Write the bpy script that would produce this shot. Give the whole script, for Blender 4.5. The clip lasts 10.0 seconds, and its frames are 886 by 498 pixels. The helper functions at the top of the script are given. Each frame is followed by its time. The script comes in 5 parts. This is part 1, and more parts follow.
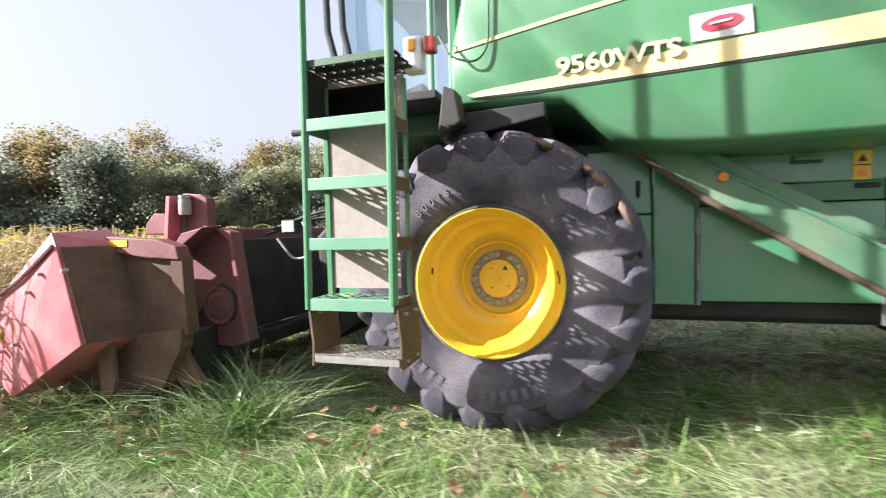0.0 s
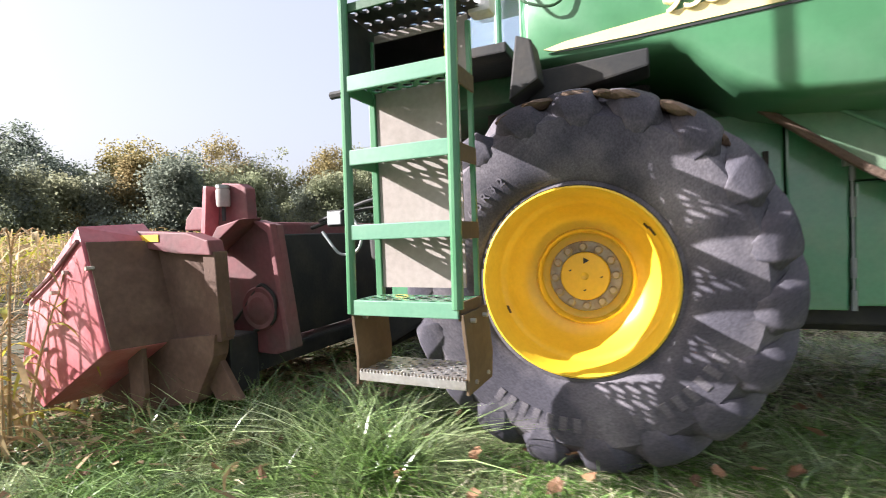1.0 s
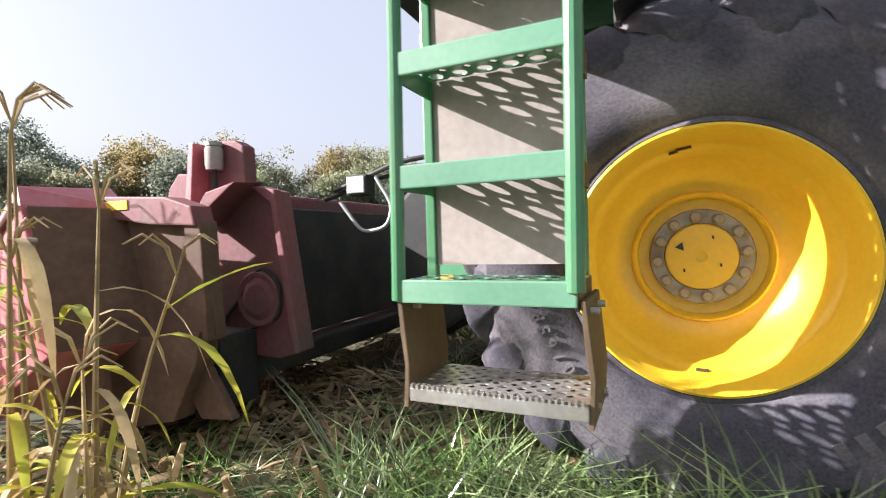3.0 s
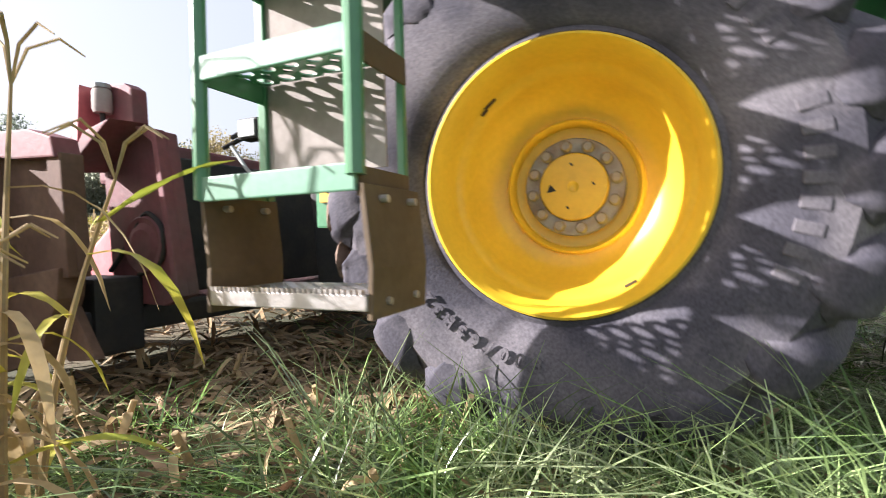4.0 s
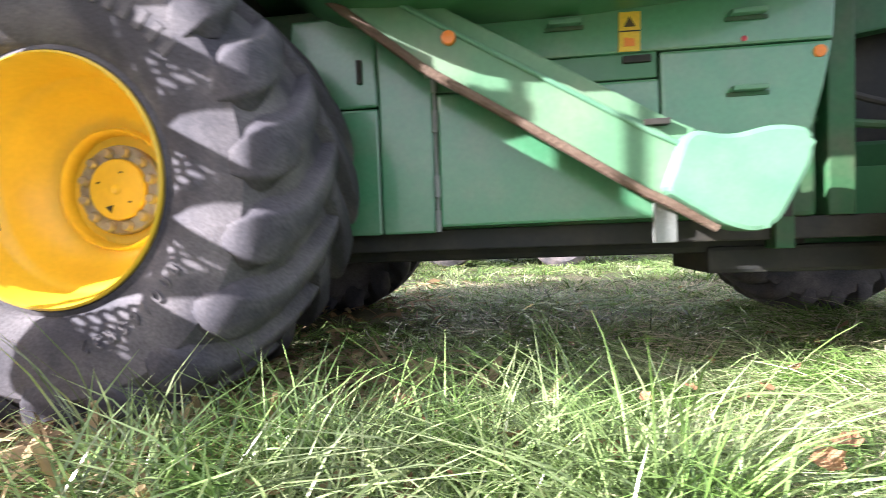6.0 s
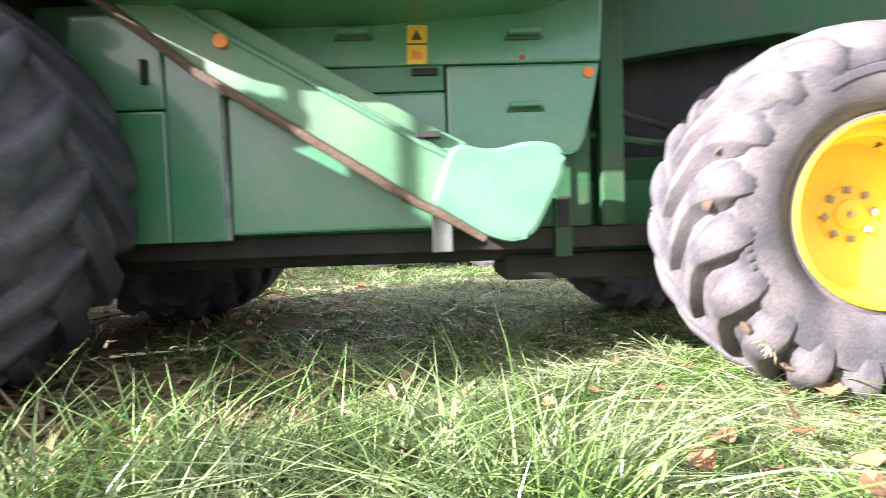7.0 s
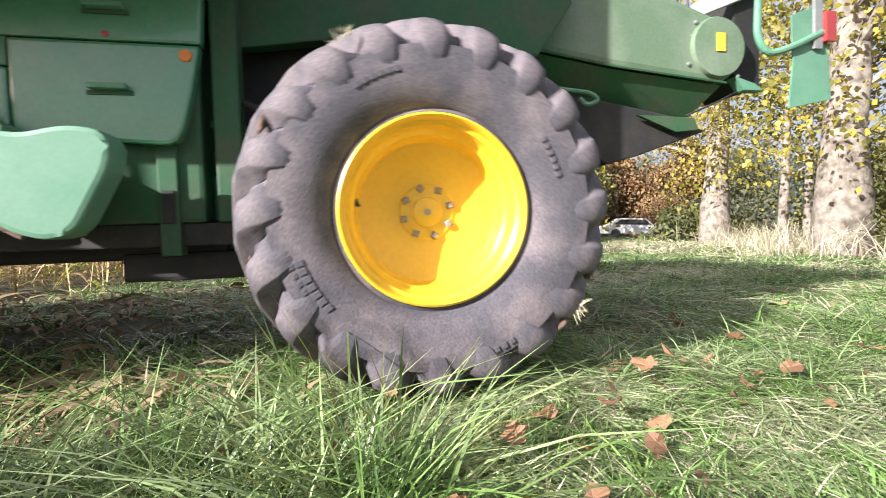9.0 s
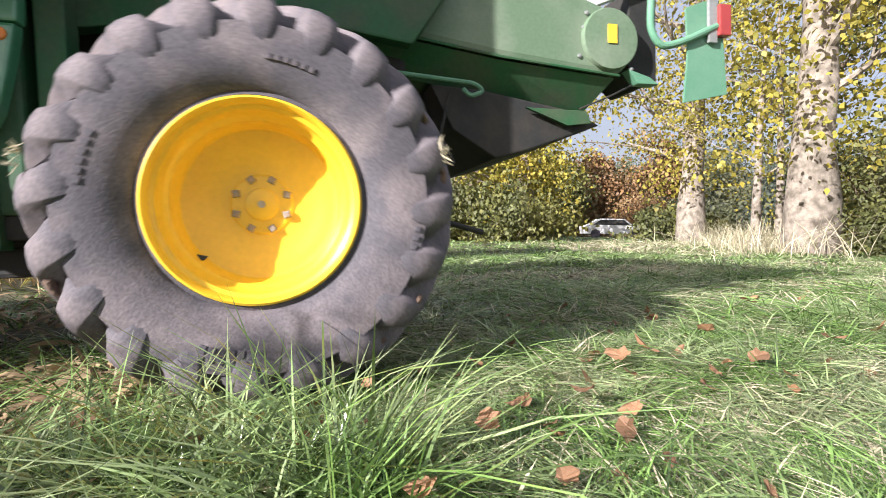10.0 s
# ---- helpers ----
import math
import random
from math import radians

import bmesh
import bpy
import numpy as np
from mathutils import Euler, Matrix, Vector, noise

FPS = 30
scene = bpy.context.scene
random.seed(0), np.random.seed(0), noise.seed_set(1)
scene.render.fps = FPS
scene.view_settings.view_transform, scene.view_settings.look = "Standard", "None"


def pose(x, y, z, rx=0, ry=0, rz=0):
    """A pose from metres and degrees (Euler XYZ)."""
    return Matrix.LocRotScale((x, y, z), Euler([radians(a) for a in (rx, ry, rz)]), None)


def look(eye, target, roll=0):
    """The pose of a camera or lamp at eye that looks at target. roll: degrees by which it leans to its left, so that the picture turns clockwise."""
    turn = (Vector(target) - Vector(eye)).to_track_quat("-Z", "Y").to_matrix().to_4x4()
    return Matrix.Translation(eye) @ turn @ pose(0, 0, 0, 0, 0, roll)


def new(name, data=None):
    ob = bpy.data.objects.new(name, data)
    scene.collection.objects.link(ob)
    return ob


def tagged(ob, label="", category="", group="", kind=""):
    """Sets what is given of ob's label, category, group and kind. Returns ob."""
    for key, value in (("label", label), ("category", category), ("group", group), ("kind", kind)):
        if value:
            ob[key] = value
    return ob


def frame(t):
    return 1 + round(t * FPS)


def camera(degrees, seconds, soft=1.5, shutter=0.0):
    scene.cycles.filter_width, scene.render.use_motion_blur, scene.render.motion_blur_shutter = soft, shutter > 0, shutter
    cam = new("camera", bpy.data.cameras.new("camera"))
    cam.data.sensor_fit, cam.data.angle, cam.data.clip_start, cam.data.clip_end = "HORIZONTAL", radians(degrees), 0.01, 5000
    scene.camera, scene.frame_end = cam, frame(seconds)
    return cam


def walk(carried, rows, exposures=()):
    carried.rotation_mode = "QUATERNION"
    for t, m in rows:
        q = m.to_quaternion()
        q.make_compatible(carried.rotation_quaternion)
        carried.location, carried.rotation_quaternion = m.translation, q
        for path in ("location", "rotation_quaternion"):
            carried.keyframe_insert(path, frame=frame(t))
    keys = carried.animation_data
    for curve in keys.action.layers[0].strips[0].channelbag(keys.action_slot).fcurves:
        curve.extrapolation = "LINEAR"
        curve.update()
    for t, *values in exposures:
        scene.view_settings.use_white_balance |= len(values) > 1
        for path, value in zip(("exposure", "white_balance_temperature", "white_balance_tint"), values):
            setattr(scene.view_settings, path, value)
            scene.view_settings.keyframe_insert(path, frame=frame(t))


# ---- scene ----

# ---------------------------------------------------------------- camera
cam = camera(85.3, 10.0, soft=0.8, shutter=0.5)
SPEED = 0.54                     # the combine's pace, metres a second
FALL = 0.02                      # slope of the track under it
PITCH = -2.0                     # nose-down lean of the combine


def gone(t):
    """How far the combine has driven at t seconds."""
    return Vector((-SPEED * t, 0, -FALL * SPEED * t))


# eye and target beside the combine, in its own travelling frame
PATH = [
    (0, (0.568, -2.669, 1.19), (-0.034, -0.764, 1.095), 0.4),
    (0.5, (0.426, -2.403, 1.128), (-0.312, -0.546, 1.045), -0.1),
    (1, (0.339, -2.198, 1.108), (-0.484, -0.377, 1.025), -0.4),
    (1.5, (0.184, -2.12, 1.037), (-0.684, -0.32, 0.956), -0.2),
    (2, (0.04, -2.005, 1.009), (-0.815, -0.198, 0.931), -0.2),
    (2.2, (-0.023, -1.97, 0.993), (-0.87, -0.16, 0.913), -0.1),
    (3.3, (-0.055, -1.628, 0.905), (-0.874, 0.196, 0.832), 0.1),
    (3.5, (0.05, -1.578, 0.836), (-0.785, 0.238, 0.763), 0.3),
    (4, (0.263, -1.481, 0.699), (-0.539, 0.35, 0.63), 0.3),
    (4.5, (0.496, -1.447, 0.657), (-0.248, 0.408, 0.592), 0.1),
    (5, (0.812, -1.423, 0.675), (0.283, 0.504, 0.601), -0.0),
    (5.5, (1.147, -1.438, 0.686), (0.803, 0.53, 0.61), -0.1),
    (6.8, (2.041, -1.425, 0.731), (1.98, 0.573, 0.654), -0.1),
    (7, (2.154, -1.395, 0.738), (2.171, 0.603, 0.661), -0.0),
    (7.5, (2.465, -1.39, 0.73), (2.6, 0.604, 0.655), 0.1),
    (8, (2.766, -1.379, 0.746), (3.036, 0.601, 0.665), 0.0),
    (8.5, (3.123, -1.399, 0.741), (3.474, 0.568, 0.662), 0.1),
    (9, (3.453, -1.406, 0.727), (3.863, 0.55, 0.651), 0.1),
    (9.5, (3.715, -1.406, 0.724), (4.184, 0.537, 0.652), 0.0),
    (10, (4.013, -1.417, 0.703), (4.496, 0.523, 0.629), 0.2),
]
walk(cam, [(t, look(Vector(e) + gone(t), Vector(a) + gone(t), r)) for t, e, a, r in PATH],
     exposures=[(t, e, 5950, 18) for t, e in ((0, 1.72), (2, 1.72), (3.5, 1.6), (4, 1.75), (5.5, 2.38), (7, 2.35), (7.5, 2.1), (8.5, 1.6), (9.2, 1.34), (10, 1.27))])

# ---------------------------------------------------------------- light
SUN_WAY = Vector((2.0, 1.0, -1.0)).normalized()      # the way the sunlight travels
world = bpy.data.worlds.new("sky")
scene.world = world
world.use_nodes = True
wn = world.node_tree.nodes
sky = wn.new("ShaderNodeTexSky")
sky.sky_type, sky.sun_disc = "NISHITA", False
sky.sun_elevation = math.asin(-SUN_WAY.z)
sky.sun_rotation = math.atan2(-SUN_WAY.x, -SUN_WAY.y)
sky.air_density, sky.dust_density, sky.ozone_density = 1.0, 6.0, 0.6
veil = wn.new("ShaderNodeMixRGB")                     # thin high haze over the whole sky
veil.inputs[0].default_value, veil.inputs[2].default_value = 0.58, (4.7, 4.8, 4.85, 1)
world.node_tree.links.new(sky.outputs[0], veil.inputs[1])
world.node_tree.links.new(veil.outputs[0], wn["Background"].inputs[0])
wn["Background"].inputs[1].default_value = 0.07
sun_data = bpy.data.lights.new("sun", "SUN")
sun_data.energy, sun_data.angle, sun_data.color = 5.0, radians(0.6), (1.0, 0.94, 0.85)
sun = new("sun", sun_data)
sun.matrix_world = look((0, 0, 30), Vector((0, 0, 30)) + SUN_WAY)


# ---------------------------------------------------------------- materials
def mat(name, color, rough=0.6, metal=0.0, second=None, scale=8.0, amount=0.5, grain=60.0, bump=0.1, spec=0.5, fine=0.12, island=0.0, random_ob=0.0, sheer=0.0, coat=0.0):
    """A surface with a base colour, stains of a second colour, fine grain and relief."""
    m = bpy.data.materials.new(name)
    m.use_nodes = True
    n, l = m.node_tree.nodes, m.node_tree.links
    b = n["Principled BSDF"]
    co = n.new("ShaderNodeTexCoord")
    big = n.new("ShaderNodeTexNoise")
    big.inputs["Scale"].default_value, big.inputs["Detail"].default_value = scale, 6
    l.new(co.outputs["Object"], big.inputs["Vector"])
    ramp = n.new("ShaderNodeMapRange")
    ramp.inputs[1].default_value, ramp.inputs[2].default_value = 0.42, 0.72
    ramp.inputs[4].default_value = amount
    l.new(big.outputs[0], ramp.inputs[0])
    mix = n.new("ShaderNodeMixRGB")
    mix.inputs[1].default_value = (*color, 1)
    mix.inputs[2].default_value = (*(second or [c * 0.6 for c in color]), 1)
    l.new(ramp.outputs[0], mix.inputs[0])
    small = n.new("ShaderNodeTexNoise")
    small.inputs["Scale"].default_value, small.inputs["Detail"].default_value = grain, 4
    l.new(co.outputs["Object"], small.inputs["Vector"])
    val = n.new("ShaderNodeMapRange")
    val.inputs[3].default_value, val.inputs[4].default_value = 1 - 2 * fine, 1 + 2 * fine
    l.new(small.outputs[0], val.inputs[0])
    out = val.outputs[0]
    for kind, k in (("ShaderNodeNewGeometry", island), ("ShaderNodeObjectInfo", random_ob)):
        if k:
            src = n.new(kind)
            r2 = n.new("ShaderNodeMapRange")
            r2.inputs[3].default_value, r2.inputs[4].default_value = 1 - k, 1 + k
            l.new(src.outputs["Random Per Island" if kind.endswith("Geometry") else "Random"], r2.inputs[0])
            mul = n.new("ShaderNodeMath")
            mul.operation = "MULTIPLY"
            l.new(out, mul.inputs[0]), l.new(r2.outputs[0], mul.inputs[1])
            out = mul.outputs[0]
    tint = n.new("ShaderNodeVectorMath")
    tint.operation = "SCALE"
    l.new(mix.outputs[0], tint.inputs[0]), l.new(out, tint.inputs["Scale"])
    l.new(tint.outputs[0], b.inputs["Base Color"])
    b.inputs["Roughness"].default_value, b.inputs["Metallic"].default_value = rough, metal
    b.inputs["Specular IOR Level"].default_value = spec
    b.inputs["Coat Weight"].default_value = coat
    if bump:
        bp = n.new("ShaderNodeBump")
        bp.inputs["Strength"].default_value, bp.inputs["Distance"].default_value = bump, 0.01
        l.new(small.outputs[0], bp.inputs["Height"]), l.new(bp.outputs[0], b.inputs["Normal"])
    if sheer:
        tr = n.new("ShaderNodeBsdfTranslucent")
        l.new(tint.outputs[0], tr.inputs[0])
        ms = n.new("ShaderNodeMixShader")
        ms.inputs[0].default_value = sheer
        l.new(b.outputs[0], ms.inputs[1]), l.new(tr.outputs[0], ms.inputs[2])
        l.new(ms.outputs[0], n["Material Output"].inputs[0])
    return m


def glass(name, color):
    m = bpy.data.materials.new(name)
    m.use_nodes = True
    b = m.node_tree.nodes["Principled BSDF"]
    b.inputs["Base Color"].default_value = (*color, 1)
    b.inputs["Roughness"].default_value, b.inputs["Transmission Weight"].default_value, b.inputs["IOR"].default_value = 0.03, 0.9, 1.2
    return m


GREEN = mat("green_paint", (0.066, 0.20, 0.092), 0.30, 0, (0.12, 0.235, 0.14), 3.0, 0.6, 40, 0.02, fine=0.05)
GREEN_DUSTY = mat("dusty_green_paint", (0.08, 0.265, 0.135), 0.27, 0, (0.18, 0.27, 0.175), 4.0, 0.55, 50, 0.02, spec=0.9, fine=0.08, coat=0.5)
MINT = mat("faded_green_plastic", (0.11, 0.265, 0.165), 0.5, 0, (0.20, 0.34, 0.23), 4.0, 0.6, 60, 0.05, fine=0.06)
# Dark green; on skirt, wheel cover and handle gaps it stands for shade.
DARK_SHADE_GREEN = mat("dark_shaded_green_paint", (0.02, 0.10, 0.035), 0.6, 0, (0.08, 0.08, 0.05), 5.0, 0.7, 40, 0.1)
YELLOW = mat("yellow_paint", (0.87, 0.57, 0.03), 0.36, 0, (0.74, 0.46, 0.025), 5.0, 0.5, 50, 0.03, fine=0.05, spec=0.5, coat=0.1)
CREAM = mat("cream_stripe", (0.78, 0.66, 0.30), 0.45, 0, (0.7, 0.6, 0.35), 6, 0.4, 60, 0.0, fine=0.04)
LETTER = mat("cream_letters", (0.80, 0.70, 0.42), 0.45, 0, None, 6, 0.2, 60, 0.0, fine=0.03)
RUBBER = mat("dusty_rubber", (0.066, 0.063, 0.076), 0.75, 0, (0.23, 0.21, 0.22), 3.0, 0.85, 110, 0.18, fine=0.3, spec=0.15)
RUBBER_PALE = mat("dry_dusty_rubber", (0.095, 0.09, 0.10), 0.78, 0, (0.235, 0.20, 0.20), 4.5, 0.9, 110, 0.22, fine=0.3, spec=0.2)
MUD = mat("dry_mud", (0.13, 0.085, 0.06), 0.95, 0, (0.22, 0.16, 0.12), 12, 0.6, 70, 0.6)
RED = mat("faded_red_paint", (0.44, 0.115, 0.125), 0.5, 0, (0.48, 0.24, 0.24), 4.0, 0.7, 40, 0.08, fine=0.12)
# Red under dirt, with the end plate's shade darkened in as well.
RED_DIRTY_SHADED = mat("dirty_shaded_red_paint", (0.185, 0.058, 0.06), 0.7, 0, (0.11, 0.075, 0.065), 3.5, 0.9, 30, 0.2, fine=0.15)
# Mud brown, taken darker to hold the shade at the header's end.
RUST_SHADED = mat("shaded_mud_brown_steel", (0.10, 0.055, 0.035), 0.85, 0, (0.16, 0.10, 0.065), 5, 0.8, 30, 0.25, fine=0.2)
BLACK = mat("black_steel_and_shade", (0.018, 0.019, 0.018), 0.7, 0, (0.06, 0.05, 0.035), 5, 0.6, 40, 0.15)
STEEL = mat("bare_steel", (0.55, 0.54, 0.52), 0.42, 0.8, (0.35, 0.30, 0.26), 9, 0.7, 60, 0.15)
BOLT = mat("grey_hub_steel", (0.42, 0.39, 0.33), 0.6, 0.4, (0.22, 0.15, 0.08), 14, 0.8, 60, 0.2)
TAN = mat("dusty_tan_sheet", (0.31, 0.27, 0.24), 0.8, 0, (0.22, 0.19, 0.165), 5, 0.7, 40, 0.1)
STRAP = mat("brown_rubber_strap", (0.09, 0.06, 0.03), 0.8, 0, (0.15, 0.105, 0.055), 6, 0.7, 40, 0.15)
ORANGE = mat("orange_reflector", (0.85, 0.25, 0.03), 0.3, 0, None, 20, 0.2, 200, 0.05)
AMBER = mat("amber_lens", (0.9, 0.42, 0.03), 0.2, 0, None, 20, 0.2, 200, 0.05)
RED_LENS = mat("red_lens", (0.36, 0.05, 0.045), 0.25, 0, None, 20, 0.2, 200, 0.05)
WHITE = mat("white_plastic", (0.75, 0.75, 0.74), 0.45, 0, (0.6, 0.58, 0.54), 8, 0.5, 60, 0.03)
LABEL = mat("yellow_label", (0.85, 0.55, 0.03), 0.45, 0, (0.7, 0.45, 0.08), 8, 0.5, 60, 0.0)
INK = mat("dark_ink", (0.03, 0.03, 0.03), 0.6, 0, None, 8, 0.2, 60, 0.0)
RED_INK = mat("red_ink", (0.55, 0.06, 0.08), 0.5, 0, None, 8, 0.2, 60, 0.0)
GREY = mat("grey_steel", (0.30, 0.32, 0.31), 0.55, 0.3, (0.2, 0.2, 0.18), 6, 0.6, 60, 0.1)
GLASS = glass("cab_glass", (0.75, 0.86, 0.95))
SEATCLOTH = mat("dark_cab_trim", (0.05, 0.055, 0.06), 0.8, 0, None, 8, 0.5, 60, 0.1)
SHIELD = mat("sun_bleached_green_paint", (0.11, 0.245, 0.135), 0.5, 0, (0.22, 0.27, 0.185), 3.0, 0.8, 50, 0.05, fine=0.08)
HOOD = mat("chalky_green_paint", (0.12, 0.19, 0.11), 0.6, 0, (0.22, 0.27, 0.19), 3.0, 0.8, 50, 0.08, fine=0.1)
SOIL = mat("soil_and_thatch", (0.05, 0.055, 0.022), 0.95, 0, (0.15, 0.115, 0.065), 1.6, 0.9, 45, 0.8, fine=0.3)
GRASS = mat("grass_blade", (0.175, 0.295, 0.075), 0.24, 0, (0.48, 0.52, 0.31), 2.2, 0.85, 30, 0.0, spec=0.9, island=0.7, sheer=0.32)
GRASS_DRY = mat("dry_grass_blade", (0.66, 0.60, 0.42), 0.5, 0, (0.42, 0.38, 0.22), 3, 0.8, 30, 0.0, island=0.35, sheer=0.3)
STRAW = mat("corn_litter", (0.36, 0.26, 0.14), 0.8, 0, (0.20, 0.12, 0.06), 3, 0.9, 40, 0.0, island=0.5, sheer=0.1)
CORN_LEAF = mat("ripe_corn_leaf", (0.46, 0.40, 0.05), 0.5, 0, (0.30, 0.42, 0.05), 3, 0.9, 30, 0.1, island=0.35, random_ob=0.2, sheer=0.35)
CORN_DRY = mat("dry_corn_leaf", (0.50, 0.38, 0.20), 0.75, 0, (0.36, 0.24, 0.11), 4, 0.9, 40, 0.15, island=0.3, random_ob=0.2, sheer=0.25)
LEAF_BROWN = mat("fallen_leaf", (0.26, 0.13, 0.06), 0.7, 0, (0.42, 0.28, 0.18), 30, 0.7, 90, 0.2, random_ob=0.4, sheer=0.15)
LEAF_YELLOW = mat("yellow_autumn_leaves", (0.40, 0.33, 0.05), 0.55, 0, (0.15, 0.18, 0.035), 0.8, 0.9, 30, 0.0, island=0.45, sheer=0.4)
LEAF_GREEN = mat("green_autumn_leaves", (0.115, 0.13, 0.045), 0.6, 0, (0.24, 0.22, 0.05), 0.5, 0.9, 30, 0.0, island=0.5, sheer=0.3)
LEAF_RUSSET = mat("russet_autumn_leaves", (0.28, 0.16, 0.07), 0.6, 0, (0.22, 0.18, 0.08), 0.6, 0.9, 30, 0.0, island=0.5, sheer=0.3)
# Dark blotches mix flaked bark with the painted mottle of leaf shadow.
BARK = mat("pale_flaking_dappled_bark", (0.29, 0.25, 0.20), 0.9, 0, (0.07, 0.058, 0.04), 5.0, 0.95, 14, 0.9, fine=0.3)
TWIG = mat("grey_brown_twigs", (0.22, 0.17, 0.12), 0.9, 0, (0.12, 0.09, 0.06), 3, 0.8, 30, 0.3)
# Far woods: base colours lightened so that distance haze lies in them.
WOODS_DARK = mat("hazed_dark_woods", (0.18, 0.21, 0.165), 0.95, 0, (0.25, 0.26, 0.19), 0.06, 0.95, 2, 0.0, fine=0.15, island=0.2, spec=0.0, sheer=0.65)
WOODS_GOLD = mat("hazed_golden_woods", (0.29, 0.25, 0.11), 0.95, 0, (0.25, 0.19, 0.10), 0.06, 0.95, 2, 0.0, fine=0.15, island=0.2, spec=0.0, sheer=0.65)
WOODS = mat("hazed_autumn_woods", (0.25, 0.275, 0.165), 0.95, 0, (0.32, 0.31, 0.20), 0.06, 0.95, 2, 0.0, fine=0.15, island=0.2, spec=0.0, sheer=0.65)


# ---------------------------------------------------------------- mesh helpers
def part(name, bm, material, parent=None, label="", smooth=False):
    """Links a bmesh as one mesh object, under parent if one is given."""
    me = bpy.data.meshes.new(name)
    bm.to_mesh(me)
    bm.free()
    return linked(name, me, material, parent, label, smooth)


def linked(name, me, material, parent=None, label="", smooth=False):
    for m in (material if isinstance(material, (list, tuple)) else [material]):
        me.materials.append(m)
    if smooth:
        for p in me.polygons:
            p.use_smooth = True
        me.set_sharp_from_angle(angle=radians(38))
    ob = new(name, me)
    if parent:
        ob.parent = parent
    if label:
        ob["label"] = label
    return ob


def raw(name, verts, faces, material, parent=None, label="", smooth=False):
    me = bpy.data.meshes.new(name)
    me.from_pydata([tuple(v) for v in verts], [], faces)
    me.update()
    return linked(name, me, material, parent, label, smooth)


def soften(bm, width, seg=2):
    if width:
        bmesh.ops.bevel(bm, geom=[e for e in bm.edges if e.calc_face_angle(0) > 0.5], offset=width, segments=seg, affect="EDGES", profile=0.6)
    return bm


def box(a, b, bevel=0.004, bm=None, m=None):
    own = bm is None
    bm = bm or bmesh.new()
    c = [(a[i] + b[i]) / 2 for i in range(3)]
    d = [max(abs(b[i] - a[i]), 1e-4) for i in range(3)]
    mm = Matrix.Translation(c) @ Matrix.Diagonal((*d, 1))
    bmesh.ops.create_cube(bm, size=1, matrix=(m @ mm) if m else mm)
    return soften(bm, bevel) if own and bevel else bm


def prism(poly, y0, y1, bevel=0.006, bm=None):
    """A plate: the outline in x and z, drawn from y0 to y1."""
    own = bm is None
    bm = bm or bmesh.new()
    a = [bm.verts.new((x, y0, z)) for x, z in poly]
    b = [bm.verts.new((x, y1, z)) for x, z in poly]
    n = len(poly)
    bm.faces.new(a), bm.faces.new(b[::-1])
    for i in range(n):
        bm.faces.new((a[i], b[i], b[(i + 1) % n], a[(i + 1) % n]))
    bmesh.ops.recalc_face_normals(bm, faces=bm.faces)
    return soften(bm, bevel) if own and bevel else bm


def tube(points, r, seg=10, bm=None, closed=True):
    """A round bar along the points; r may be one radius or one for each."""
    bm = bm or bmesh.new()
    pts = [Vector(p) for p in points]
    rs = r if isinstance(r, (list, tuple)) else [r] * len(pts)
    rings, side = [], None
    for i, p in enumerate(pts):
        d = (pts[min(i + 1, len(pts) - 1)] - pts[max(i - 1, 0)]).normalized()
        if side is None:
            side = d.orthogonal().normalized()
        side = (side - d * side.dot(d)).normalized()
        up = d.cross(side)
        rings.append([bm.verts.new(p + rs[i] * (side * math.cos(6.28318 * k / seg) + up * math.sin(6.28318 * k / seg))) for k in range(seg)])
    for a, b in zip(rings, rings[1:]):
        for k in range(seg):
            bm.faces.new((a[k], a[(k + 1) % seg], b[(k + 1) % seg], b[k]))
    if closed:
        bm.faces.new(rings[0][::-1]), bm.faces.new(rings[-1])
    return bm


def rounded(points, radius, steps=4):
    """The points of a bent bar, with its corners rounded."""
    pts = [Vector(p) for p in points]
    out = [pts[0]]
    for a, b, c in zip(pts, pts[1:], pts[2:]):
        u, v = (a - b), (c - b)
        k = min(radius, u.length / 2, v.length / 2)
        p, q = b + u.normalized() * k, b + v.normalized() * k
        out += [p.lerp(b, s / steps).lerp(b.lerp(q, s / steps), s / steps) for s in range(steps + 1)]
    return out + [pts[-1]]


def lathe(profile, seg=64, bm=None):
    """Turns (radius, y) about the y axis."""
    bm = bm or bmesh.new()
    rings = []
    for r, y in profile:
        if r < 1e-5:
            rings.append([bm.verts.new((0, y, 0))])
        else:
            rings.append([bm.verts.new((r * math.cos(6.283185 * k / seg), y, r * math.sin(6.283185 * k / seg))) for k in range(seg)])
    for a, b in zip(rings, rings[1:]):
        for k in range(seg):
            v = [a[k % len(a)], a[(k + 1) % len(a)], b[(k + 1) % len(b)], b[k % len(b)]]
            v = list(dict.fromkeys(v))
            if len(v) > 2:
                bm.faces.new(v)
    bmesh.ops.recalc_face_normals(bm, faces=bm.faces)
    return bm


def letters(text, size, depth, material, parent, m, label="", name="lettering"):
    """Raised lettering in the built-in font, as one mesh."""
    cu = bpy.data.curves.new(name, "FONT")
    cu.body, cu.size, cu.extrude, cu.align_x = text, size, depth, "CENTER"
    cu.offset = size * 0.02
    tmp = new("tmp", cu)
    me = bpy.data.meshes.new_from_object(tmp.evaluated_get(bpy.context.evaluated_depsgraph_get()))
    bpy.data.objects.remove(tmp)
    me.transform(m)
    return linked(name, me, material, parent, label)


